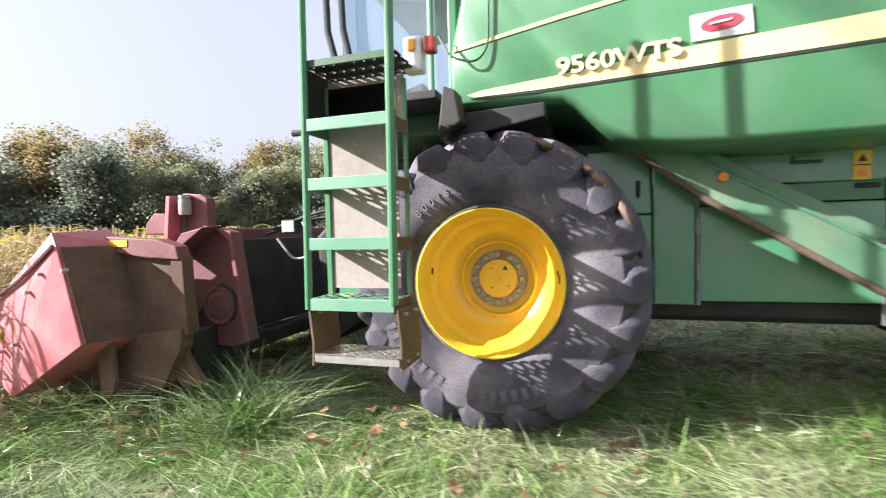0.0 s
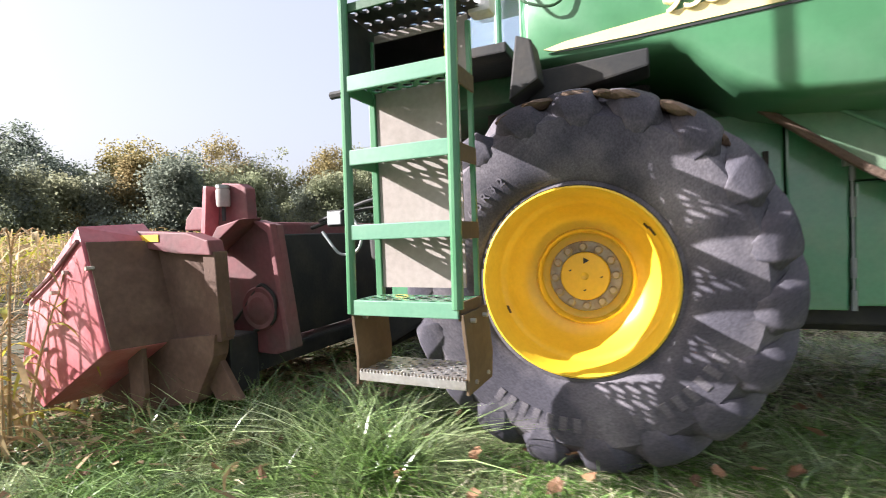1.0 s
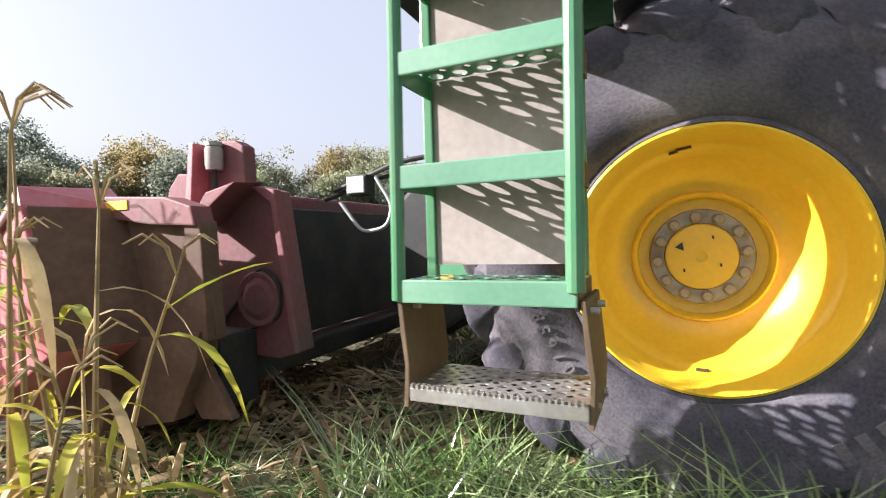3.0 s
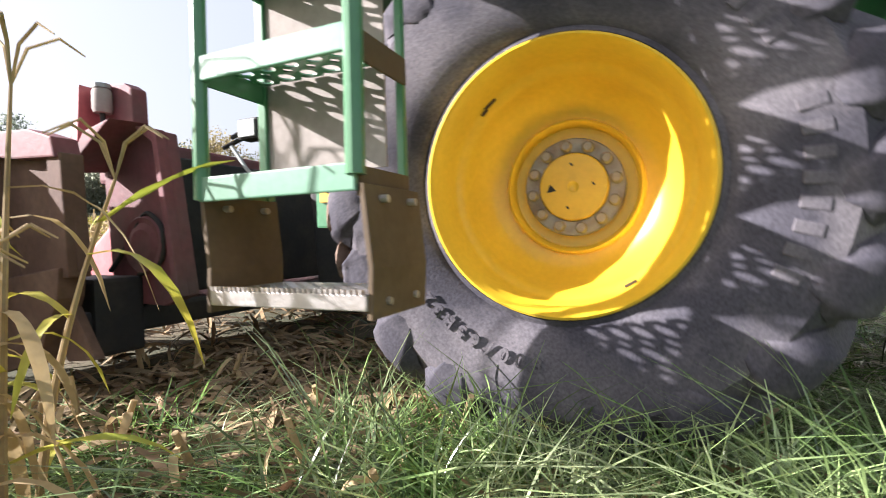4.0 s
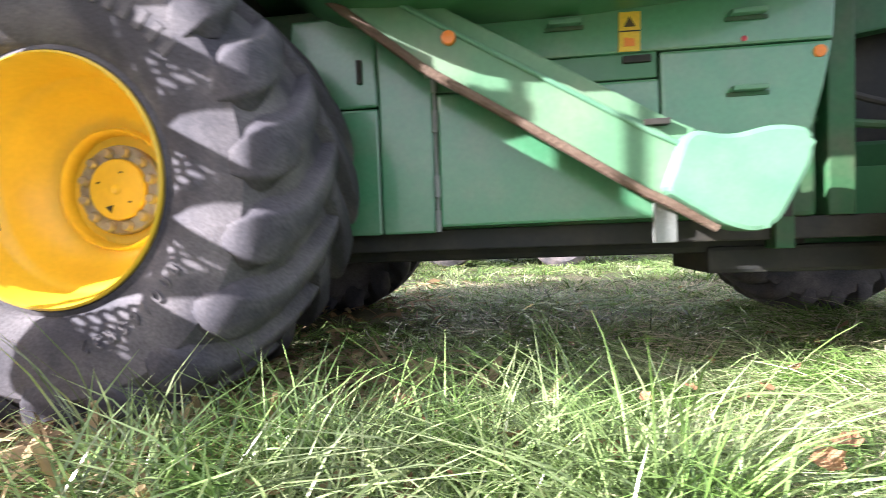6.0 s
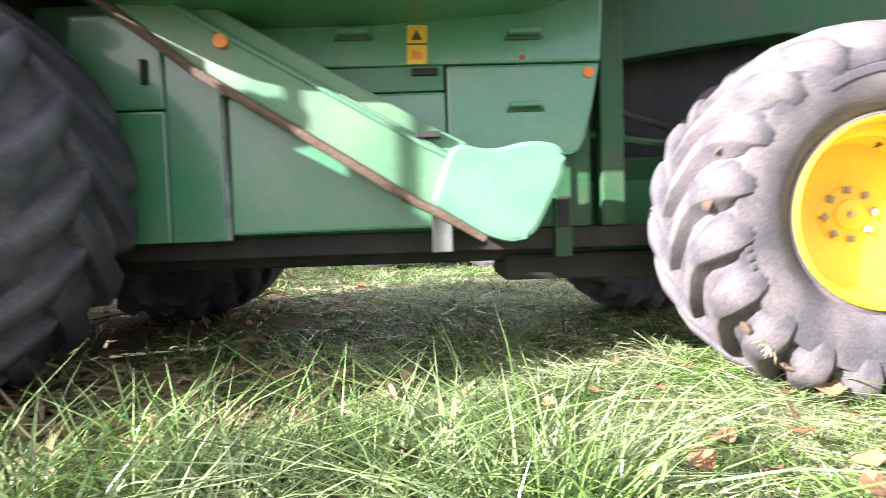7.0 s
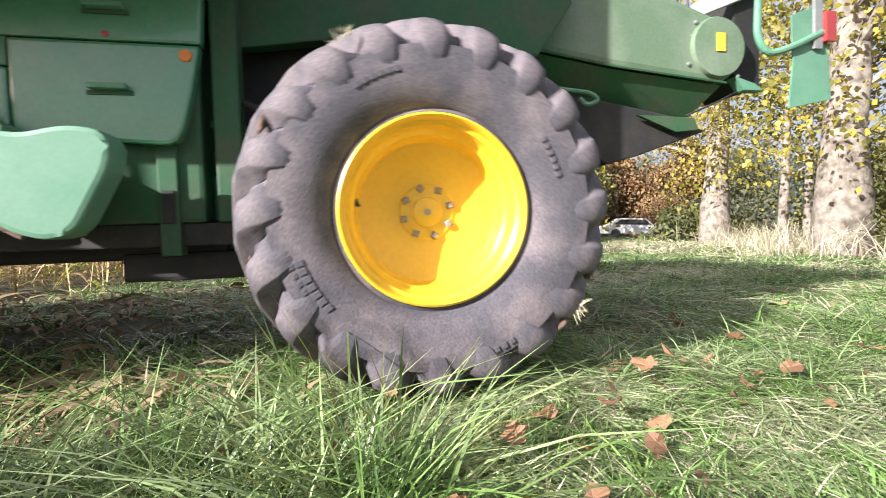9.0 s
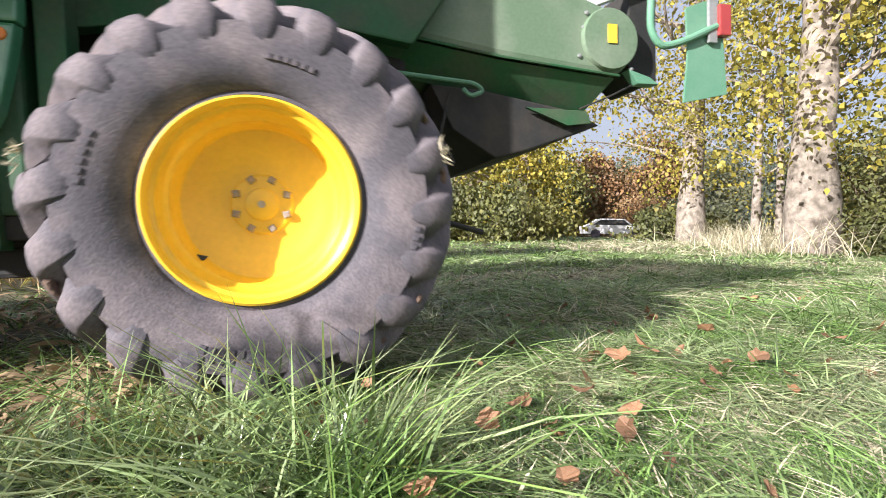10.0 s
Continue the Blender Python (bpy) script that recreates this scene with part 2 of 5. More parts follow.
def rise(x, y):
    """Height of the ground."""
    k = max(-9.0, min(7.0, x))
    return FALL * k + 0.03 * math.sin(x * 0.45 + 1) * math.sin(y * 0.35) * min(1, abs(y - 0.4) / 6)


# ---------------------------------------------------------------- ground
def ground():
    xs = [-900, -400, -150, -60] + [-30 + i for i in range(61)] + [60, 150, 400, 900]
    ys = [-300, -100, -40, -20] + [-10 + i for i in range(60)] + [70, 120, 250, 500, 1200]
    v = [(x, y, rise(x, y)) for x in xs for y in ys]
    w = len(ys)
    f = [(i * w + j, (i + 1) * w + j, (i + 1) * w + j + 1, i * w + j + 1) for i in range(len(xs) - 1) for j in range(w - 1)]
    ob = raw("ground", v, f, SOIL, smooth=True)
    return tagged(ob, "soil with thatch, grass and corn litter", "ground", kind="structure")


ground()


MOVERS = []


RNG = np.random.default_rng(11)


def sheet_mesh(name, pts, wid, material, label, category, side=None, kind="stuff"):
    """Many thin blades in one mesh. pts: blades x levels x 3; wid: blades x levels (0 at a pointed end)."""
    n, k, _ = pts.shape
    if side is None:
        d = pts[:, -1] - pts[:, 0]
        a = RNG.uniform(0, 2 * np.pi, n)
        side = np.stack([np.cos(a), np.sin(a), np.zeros(n)], 1)
        side -= d * (np.sum(side * d, 1) / np.maximum(np.sum(d * d, 1), 1e-9))[:, None]
        side /= np.linalg.norm(side, axis=1)[:, None]
    L = pts - side[:, None] * wid[..., None] / 2
    R = pts + side[:, None] * wid[..., None] / 2
    v = np.stack([L, R], 2).reshape(-1, 3)
    b = (np.arange(n) * 2 * k)[:, None]
    f = np.concatenate([np.concatenate([b + 2 * i, b + 2 * i + 1, b + 2 * i + 3, b + 2 * i + 2], 1) for i in range(k - 1)], 0)
    me = bpy.data.meshes.new(name)
    me.vertices.add(len(v))
    me.vertices.foreach_set("co", v.astype(np.float32).ravel())
    me.loops.add(f.size)
    me.loops.foreach_set("vertex_index", f.astype(np.int32).ravel())
    me.polygons.add(len(f))
    me.polygons.foreach_set("loop_start", np.arange(0, f.size, 4, dtype=np.int32))
    me.update(calc_edges=True)
    me.validate()
    ob = linked(name, me, material)
    return tagged(ob, label, category, kind=kind)


# ---------------------------------------------------------------- wheels
def carcass(R, rim, y0, width, lug_h):
    """The smooth body of a tractor tyre about the y axis."""
    c, k = R - lug_h, min(1, width / 0.6)
    half = [(rim * 0.97, 0.02), (rim * 1.03, -0.004), (rim * 1.07, 0.004), (rim * 1.10, -0.012), (rim + (c - rim) * 0.32, -0.043), (rim + (c - rim) * 0.55, -0.052),
            (rim + (c - rim) * 0.74, -0.046), (c - 0.085, -0.026), (c - 0.05, 0.004), (c - 0.022, 0.05), (c - 0.004, 0.13 * k), (c + 0.006, width / 2)]
    return lathe([(r, y0 + y) for r, y in half] + [(r, y0 + width - y) for r, y in half[-2::-1]], 96)


def lug_mesh(R, y0, width, count, lug_h, sweep, side, seed, slim=1.0, lean=0.0):
    """One slanting bar of the tread, from the sidewall over the shoulder to the middle."""
    bm, rnd = bmesh.new(), random.Random(seed)
    c, sgn = R - lug_h, 1 if side == 0 else -1
    pitch = 2 * math.pi * R / count
    rings = []
    for k, (u, top, low, dy, w, flare) in enumerate((
            (-0.03, -0.215, -0.230, -0.044, 0.10, 1.2), (0.0, -0.165, -0.180, -0.056, 0.20, 1.35), (0.03, -0.115, -0.140, -0.056, 0.255, 1.5), (0.05, -0.066, -0.115, -0.040, 0.28, 1.6),
            (0.09, -0.036, -0.100, -0.008, 0.28, 1.6), (0.16, -0.014, -0.085, 0.045, 0.26, 1.6), (0.32, 0.0, -0.068, 0.12 * min(1, width / 0.6), 0.22, 1.5), (0.7, 0.004, -0.06, 0.36 * width + 0.01, 0.175, 1.5), (1.0, -0.002, -0.06, width * 0.54, 0.16, 1.4))):
        a, hw = sweep * (u - 0.1), pitch * w * slim
        flare = 1 + (flare - 1) * (3.2 - 2.2 * slim)
        y = y0 + dy if side == 0 else y0 + width - dy
        t, lo = R + top + rnd.uniform(-0.004, 0.003), R + low
        mid = (t + lo) / 2
        inn = 0.026 if k < 4 else 0.012 if k < 5 else 0.0
        ring = []
        for r, ww, oy in ((lo, hw * flare, inn), (mid, hw * (1 + (flare - 1) * 0.35), inn * 0.4), (t - 0.006, hw * 1.03, 0), (t, hw * 0.88, 0), (t + 0.002, 0, -0.004), (t, -hw * 0.88, 0), (t - 0.006, -hw * 1.03, 0), (mid, -hw * (1 + (flare - 1) * 0.35), inn * 0.4), (lo, -hw * flare, inn)):
            if ww < 0 and r < t - 0.004 and k < 7:
                ww *= 1 + lean
            b = a + ww / R
            ring.append(bm.verts.new((r * math.cos(b), y + oy * sgn, r * math.sin(b))))
        rings.append(ring)
    for p, q in zip(rings, rings[1:]):
        for k in range(8):
            bm.faces.new((p[k], p[k + 1], q[k + 1], q[k]))
    bm.faces.new(rings[0]), bm.faces.new(rings[-1])
    bmesh.ops.recalc_face_normals(bm, faces=bm.faces)
    return bm


def add_lugs(wheel, R, width, count, lug_h, sweep, material, slim=1.0, lean=0.0):
    for side in (0, 1):
        me = None
        for i in range(count):
            turn = -360.0 * (i + 0.5 * side) / count
            if me is None:
                ob = part("lug", lug_mesh(R, 0.0, width, count, lug_h, sweep, side, 3 + side, slim, lean), material, wheel, "", True)
                me = ob.data
                me.set_sharp_from_angle(angle=radians(62))
            else:
                ob = new("lug", me)
                ob.parent = wheel
            ob.matrix_basis = pose(0, 0, 0, 0, turn, 0)


def arc_text(text, r, y, size, material, parent, a_start, step, name="lettering"):
    """Raised characters round the sidewall."""
    for i, ch in enumerate(text):
        if ch == " ":
            continue
        a = a_start - i * step
        m = pose(r * math.cos(a), y, r * math.sin(a)) @ pose(0, 0, 0, 90, 0, 0) @ pose(0, 0, 0, 0, 0, math.degrees(a) - 90)
        letters(ch, size, 0.0025, material, parent, m, name=name)


def front_wheel(parent, hub, mirrored):
    prof = [(0.425, 0.03), (0.440, 0.0), (0.441, -0.012), (0.432, -0.018), (0.424, -0.008), (0.418, 0.02), (0.410, 0.03), (0.405, 0.12), (0.392, 0.135), (0.380, 0.145),
            (0.366, 0.17), (0.352, 0.215), (0.325, 0.24), (0.31, 0.262), (0.268, 0.285), (0.250, 0.288), (0.243, 0.27), (0.236, 0.266), (0.228, 0.275), (0.222, 0.318), (0.205, 0.322), (0.19, 0.322), (0, 0.322)]
    prof = [(r * 0.977, y * 1.05) for r, y in prof]
    rim = part("front_wheel", carcass(0.885, 0.424, 0.0, 0.72, 0.055), RUBBER, parent, "dusty black tractor tyre with worn bar lugs", True)
    rim.matrix_basis = hub
    part("rim", lathe(prof, 96), YELLOW, rim, "deep-dished yellow painted steel rim", True)
    add_lugs(rim, 0.885, 0.72, 19, 0.055, 0.42, RUBBER)
    part("hub_ring", lathe([(0.178, 0.338), (0.178, 0.316), (0.173, 0.310), (0.126, 0.310), (0.120, 0.316), (0.12, 0.338)], 48), BOLT, rim, "dirty grey hub flange", True)
    part("hub_cap", lathe([(0.122, 0.338), (0.122, 0.301), (0.117, 0.295), (0.02, 0.293), (0.012, 0.299), (0, 0.299)], 40), YELLOW, rim, "round yellow hub cap", True)
    for i in range(12):
        a = 2 * math.pi * i / 12
        part("bolt", lathe([(0.0215, 0.316), (0.0215, 0.296), (0.015, 0.286), (0, 0.285)], 12), BOLT, rim, "", True).matrix_basis = pose(0.149 * math.cos(a), 0, 0.149 * math.sin(a), 0, 17 * i, 0)
    for a, r, w in ((2, 0.386, 0.05), (7, 0.381, 0.03), (171, 0.384, 0.04)):
        part("scuff", box((r - 0.006, 0.12, -w / 2), (r + 0.004, 0.128, w / 2), 0.002), STRAP, rim, "dark scuff in the paint").matrix_basis = pose(0, 0.012, 0, 0, -a, 0)
    part("mark", prism([(0.03, 0.055), (0.062, 0.055), (0.046, 0.083)], 0.2905, 0.294, 0), INK, rim, "small triangular warning mark")
    for a, b in ((0.06, -0.05), (-0.045, -0.062), (-0.05, 0.06)):
        part("mark", box((a, 0.2905, b), (a + 0.012, 0.295, b + 0.006), 0), INK, rim)
    if not mirrored:
        arc_text("800/65R32", 0.545, -0.0525, 0.062, RUBBER, rim, math.radians(134), 0.092)
        for a0 in (243, 300):
            for i in range(8):
                a = a0 - i * 5.6
                bar = part("sidewall_bar", box((0.60, -0.0540, -0.016), (0.665, -0.045, 0.016), 0.003), RUBBER, rim)
                bar.matrix_basis = pose(0, 0, 0, 0, -a, 0)
        rnd = random.Random(5)
        for i in range(17):
            a = math.radians(14 + 4.1 * i + rnd.uniform(-1.5, 1.5))
            s = rnd.uniform(0.04, 0.075)
            bm = bmesh.new()
            bmesh.ops.create_icosphere(bm, subdivisions=2, radius=s, matrix=pose(0.825 * math.cos(a), rnd.uniform(-0.01, 0.12), 0.825 * math.sin(a), 0, -math.degrees(a), 0) @ Matrix.Diagonal((0.35, 1.1, 1.2, 1)))
            for v in bm.verts:
                v.co += noise.noise_vector(v.co * 40) * 0.012
            part("mud_cake", bm, MUD, rim, "dried brown mud in the tread")
    return rim


def rear_wheel(parent, hub, mirrored):
    prof = [(0.352, 0.03), (0.366, 0.0), (0.367, -0.012), (0.358, -0.018), (0.350, -0.008), (0.345, 0.02), (0.330, 0.032), (0.326, 0.065), (0.318, 0.085), (0.303, 0.098), (0.298, 0.165),
            (0.285, 0.195), (0.262, 0.207), (0.225, 0.210), (0.214, 0.218), (0.118, 0.222), (0.110, 0.212), (0.064, 0.210), (0.06, 0.198), (0.055, 0.195), (0, 0.195)]
    prof = [(r * 0.972, y if y < 0.1 else 0.1 + (y - 0.1) * 0.72) for r, y in prof]
    rim = part("rear_wheel", carcass(0.725, 0.35, 0.0, 0.44, 0.052), RUBBER_PALE, parent, "pale dusty tractor tyre with tall bar lugs", True)
    rim.matrix_basis = hub
    part("rim", lathe(prof, 96), YELLOW, rim, "yellow painted dished steel rim", True)
    add_lugs(rim, 0.725, 0.44, 20, 0.052, 0.45, RUBBER_PALE, 0.66, 0.55)
    for i in range(8):
        a = 2 * math.pi * (i + 0.3) / 8
        part("wheel_nut", lathe([(0.019, 0.19), (0.019, 0.172), (0.012, 0.165), (0, 0.165)], 4), TAN, rim).matrix_basis = pose(0.098 * math.cos(a), 0, 0.098 * math.sin(a), 0, 21 * i, 0)
    part("axle_tip", lathe([(0.014, 0.18), (0.014, 0.160), (0, 0.160)], 12), BOLT, rim)
    bm = prism([(-0.02, -0.008), (0.015, -0.012), (0.03, 0.0), (0.012, 0.006), (0.004, 0.014), (-0.012, 0.006)], 0.0, 0.006, 0)
    chip = part("paint_chip", bm, INK, rim, "dark chipped spot in the paint")
    a = math.radians(80)
    chip.matrix_basis = pose(0.284 * math.cos(a), 0.142, 0.284 * math.sin(a), 0, -30, 0) @ pose(0, 0, 0, 25, 0, 0)
    if not mirrored:
        rnd = random.Random(12)
        for i in range(11):
            a = math.radians(31 * i + 9 * (i % 2) + rnd.uniform(-3, 3))
            bm = bmesh.new()
            bmesh.ops.create_icosphere(bm, subdivisions=2, radius=rnd.uniform(0.014, 0.028), matrix=pose(0.667 * math.cos(a), rnd.uniform(-0.005, 0.02), 0.667 * math.sin(a), 0, -math.degrees(a), 0) @ Matrix.Diagonal((0.5, 1.0, 1.3, 1)))
            for v in bm.verts:
                v.co += noise.noise_vector(v.co * 50) * 0.010
            part("mud_cake", bm, MUD, rim, "dried brown mud on the lugs")
        for a0 in (25, 232):
            p = []
            for i in range(16):
                a, d = math.radians(a0 + rnd.uniform(-3, 3)), rnd.uniform(-1.5, 1.5)
                base = Vector((0.665 * math.cos(a), -0.045, 0.665 * math.sin(a)))
                p.append([base + Vector((math.cos(a + d), rnd.uniform(-0.5, -0.1), math.sin(a + d))) * (0.042 * u) for u in (0, 0.4, 0.75, 1)])
            wisp = sheet_mesh("grass_wisp", np.array([[tuple(q) for q in s] for s in p]), np.tile(np.array([[0.004, 0.005, 0.004, 0.001]]), (16, 1)), GRASS_DRY, "grass wisp stuck in the tread", "", None, "")
            wisp.parent = rim
        for a0, n, r, h, w in ((128, 7, 0.50, 0.030, 0.012), (118, 5, 0.535, 0.018, 0.010), (300, 6, 0.47, 0.022, 0.010), (210, 5, 0.55, 0.022, 0.010), (30, 6, 0.5, 0.022, 0.012)):
            for i in range(n):
                a = math.radians(a0 - i * 3.4)
                part("sidewall_bar", box((r, -0.0545, -w), (r + h, -0.040, w), 0.003), RUBBER_PALE, rim).matrix_basis = pose(0, 0, 0, 0, -math.degrees(a), 0)
    return rim


# ---------------------------------------------------------------- combine harvester
combine = tagged(new("combine_harvester"), "large green combine harvester with yellow wheels, dusty, driving over grass", "combine")
MOVERS.append((combine, 0, None))
FRONT_HUB, REAR_HUB = (0.025, 0.0, 0.865), (3.815, 0.335, 0.669)
for x, y, z, maker, rate, far in ((*FRONT_HUB, front_wheel, 32.3, 3.15), (*REAR_HUB, rear_wheel, 50.2, 2.80)):
    MOVERS.append((maker(combine, pose(x, y, z), False), rate, (x, y, z)))
    MOVERS.append((maker(combine, pose(x, far, z, 0, 0, 180), True), -rate, (x, far, z, 0, 0, 180)))


def bulged_panel(outline, y_out, y_in, curl):
    """A moulded side panel whose lower rim curls inwards."""
    bm = bmesh.new()
    low = min(z for _, z in outline)
    rows = []
    for k, (dy, ins) in enumerate(((0.0, 0.09), (0.012, 0.05), (0.045, 0.018), (0.10, 0.0), (y_in - y_out, 0.0))):
        ring = []
        n = len(outline)
        for i, (x, z) in enumerate(outline):
            a, b = Vector(outline[i - 1]), Vector(outline[(i + 1) % n])
            d = (b - a).normalized()
            nx, nz = -d.y, d.x
            ring.append(bm.verts.new((x + nx * ins * curl, y_out + dy, z + nz * ins * curl)))
        rows.append(ring)
    for p, q in zip(rows, rows[1:]):
        for i in range(len(outline)):
            j = (i + 1) % len(outline)
            bm.faces.new((p[i], p[j], q[j], q[i]))
    bm.faces.new(rows[0])
    bmesh.ops.recalc_face_normals(bm, faces=bm.faces)
    return bm


def combine_body(c):
    lower = [(-0.23, 1.92), (0.04, 1.912), (0.30, 1.905), (0.43, 1.895), (0.50, 1.865), (0.56, 1.815), (0.64, 1.74), (0.71, 1.685), (0.80, 1.64), (0.92, 1.61), (1.10, 1.595), (1.30, 1.587), (1.94, 1.585), (2.6, 1.62), (3.1, 1.75), (3.3, 1.9)]
    outline = lower + [(3.3, 3.35), (-0.05, 3.35), (-0.12, 2.9), (-0.17, 2.55), (-0.25, 2.20)]
    part("side_panel", bulged_panel(outline, 0.19, 1.6, 0.55), GREEN, c, "bulging green side panel of the grain tank", True)
    part("tank_body", box((-0.1, 1.55, 1.7), (3.3, 2.9, 3.3), 0.05), GREEN, c, "green grain tank")
    stripe = [(-0.12, 1.985), (-0.02, 2.005), (0.46, 2.045), (1.04, 2.105), (1.94, 2.165), (3.2, 2.23), (3.2, 2.10), (1.94, 2.035), (1.04, 2.0), (0.3, 1.972), (-0.07, 1.968)]
    part("stripe", prism(stripe, 0.183, 0.21, 0), CREAM, c, "long cream-yellow stripe")
    line = [(-0.10, 1.962), (0.3, 1.966), (1.04, 1.994), (1.94, 2.029), (3.2, 2.094), (3.2, 2.084), (1.94, 2.019), (1.04, 1.984), (0.3, 1.957)]
    part("stripe_edge", prism(line, 0.184, 0.20, 0), INK, c)
    thin = [(-0.2, 2.27), (0.47, 2.385), (1.2, 2.50), (1.2, 2.47), (0.47, 2.36), (-0.2, 2.25)]
    part("upper_stripe", prism(thin, 0.184, 0.2, 0), CREAM, c)
    letters("9560WTS", 0.132, 0.012, LETTER, c, pose(0.735, 0.178, 2.052, 90, -2.5, 0) @ Matrix.Diagonal((1.2, 1, 1, 1)), "raised cream model number", "model_number")
    part("sticker", prism([(1.10, 2.265), (1.38, 2.28), (1.39, 2.14), (1.11, 2.13)], 0.178, 0.2, 0), WHITE, c, "white sticker with a red oval mark")
    oval = [(1.245 + 0.10 * math.cos(k * 0.3142), 2.208 + 0.038 * math.sin(k * 0.3142) + 0.012 * math.cos(k * 0.3142)) for k in range(20)]
    part("sticker_mark", prism(oval, 0.172, 0.18, 0), RED_INK, c)
    part("sticker_mark", prism([(1.19, 2.20), (1.29, 2.212), (1.29, 2.222), (1.19, 2.212)], 0.166, 0.174, 0), WHITE, c)

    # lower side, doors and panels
    part("lower_body", box((0.35, 0.86, 0.66), (2.9, 2.5, 1.75), 0.02), DARK_SHADE_GREEN, c, "dark green lower housing")
    part("side_door", prism([(0.50, 1.25), (0.965, 1.25), (0.965, 1.68), (0.56, 1.68)], 0.80, 0.86, 0.012), GREEN_DUSTY, c)
    part("side_door", prism([(0.50, 0.645), (0.965, 0.645), (0.965, 1.243), (0.50, 1.243)], 0.80, 0.86, 0.012), GREEN_DUSTY, c)
    part("side_door", prism([(0.972, 0.645), (1.222, 0.645), (1.235, 1.62), (0.972, 1.62)], 0.79, 0.86, 0.012), GREEN_DUSTY, c)
    part("side_door", prism([(1.245, 0.67), (2.228, 0.675), (2.228, 1.285), (1.25, 1.285)], 0.785, 0.86, 0.014), GREEN_DUSTY, c, "large dusty green lower door")
    part("door_strip", prism([(1.25, 1.292), (2.225, 1.292), (2.225, 1.405), (1.25, 1.405)], 0.80, 0.86, 0.006), GREEN, c)
    part("side_door", prism([(1.25, 1.412), (2.93, 1.398), (2.95, 1.74), (1.25, 1.76)], 0.79, 0.86, 0.012), GREEN_DUSTY, c)
    edge = [(2.236, 1.02), (2.74, 0.985), (2.79, 0.985), (2.825, 1.0), (2.85, 1.05), (2.888, 1.2), (2.925, 1.392), (2.236, 1.398)]
    part("side_door", prism(edge, 0.785, 0.86, 0.014), GREEN_DUSTY, c, "green corner door with a rounded edge")
    for x, z in ((2.587, 1.53), (2.587, 1.211), (1.83, 1.55)):
        h = part("handle", box((x - 0.07, 0.745, z - 0.012), (x + 0.07, 0.80, z + 0.010), 0.006), MINT, c, "recessed pull handle")
        # A dark green slip paints the shadow below the grip.
        part("handle_shadow_gap", box((x - 0.085, 0.779, z - 0.03), (x + 0.085, 0.784, z - 0.013), 0.001), DARK_SHADE_GREEN, h)
    part("slot_handle", box((2.08, 0.785, 1.36), (2.20, 0.81, 1.392), 0.006), BLACK, c)
    part("latch", box((0.872, 0.782, 1.36), (0.897, 0.82, 1.47), 0.004), BLACK, c)
    lab = part("warning_label", prism([(2.062, 1.41), (2.152, 1.408), (2.158, 1.578), (2.068, 1.58)], 0.784, 0.80, 0), LABEL, c, "orange-yellow warning label")
    part("warning_sign", prism([(2.085, 1.515), (2.135, 1.514), (2.11, 1.56)], 0.781, 0.785, 0), STRAP, lab)
    part("label_line", prism([(2.066, 1.494), (2.154, 1.492), (2.154, 1.497), (2.066, 1.499)], 0.7815, 0.785, 0), INK, lab)
    part("warning_sign", prism([(2.085, 1.43), (2.13, 1.43), (2.13, 1.46), (2.085, 1.47)], 0.781, 0.785, 0), ORANGE, lab)
    for x, z, y, r in ((2.873, 1.347, 0.782, 0.026), (1.335, 1.446, 0.555, 0.030)):
        bm = lathe([(r, 0.02), (r, 0), (r * 0.9, -0.006), (0, -0.008)], 20)
        part("reflector", bm, ORANGE, c, "round orange reflector").matrix_basis = pose(x, y, z)
    part("rivet", lathe([(0.012, 0.02), (0.012, 0), (0, -0.004)], 10), RED_INK, c).matrix_basis = pose(2.58, 0.786, 1.425)
    for z in (0.70, 0.86, 1.16, 1.34):
        part("hinge", tube([(1.238, 0.778, z - 0.05), (1.238, 0.778, z + 0.05)], 0.013, 8), GREY, c)
    part("hinge_bolt", box((1.20, 0.74, 1.36), (1.255, 0.79, 1.40), 0.004), STEEL, c)
    part("hinge_bar", tube([(1.238, 0.782, 0.66), (1.238, 0.782, 1.40)], 0.007, 6), GREY, c)

    # diagonal elevator shield with its swollen foot
    sh = [(0.72, 1.78), (0.81, 1.69), (1.23, 1.345), (1.6, 1.105), (2.12, 0.775), (2.20, 0.735), (2.29, 0.94), (2.12, 1.05), (1.34, 1.50), (1.12, 1.64), (0.95, 1.78)]
    part("elevator_shield", prism(sh, 0.57, 0.72, 0.02), SHIELD, c, "diagonal dusty green elevator shield")
    part("shield_flange", prism([(0.98, 1.70), (1.30, 1.505), (2.14, 1.015), (2.30, 0.95), (2.31, 1.02), (2.20, 1.075), (1.36, 1.565), (1.05, 1.76)], 0.60, 0.76, 0.012), SHIELD, c)
    part("shield_rib", tube([(0.99, 0.565, 1.695), (1.30, 0.565, 1.50), (2.13, 0.565, 1.01), (2.24, 0.565, 0.955)], 0.011, 8), MINT, c)
    part("shield_edge", tube([(0.79, 0.568, 1.68), (1.22, 0.566, 1.335), (1.6, 0.566, 1.095), (2.10, 0.566, 0.775), (2.20, 0.566, 0.725), (2.37, 0.575, 0.625)], 0.020, 8), MUD, c, "worn muddy lower edge")
    tip = rounded([(2.175, 0, 0.775), (2.262, 0, 1.0), (2.41, 0, 0.955), (2.57, 0, 0.995), (2.70, 0, 0.97), (2.705, 0, 0.86), (2.58, 0, 0.62), (2.50, 0, 0.585), (2.40, 0, 0.61), (2.19, 0, 0.745)], 0.07)
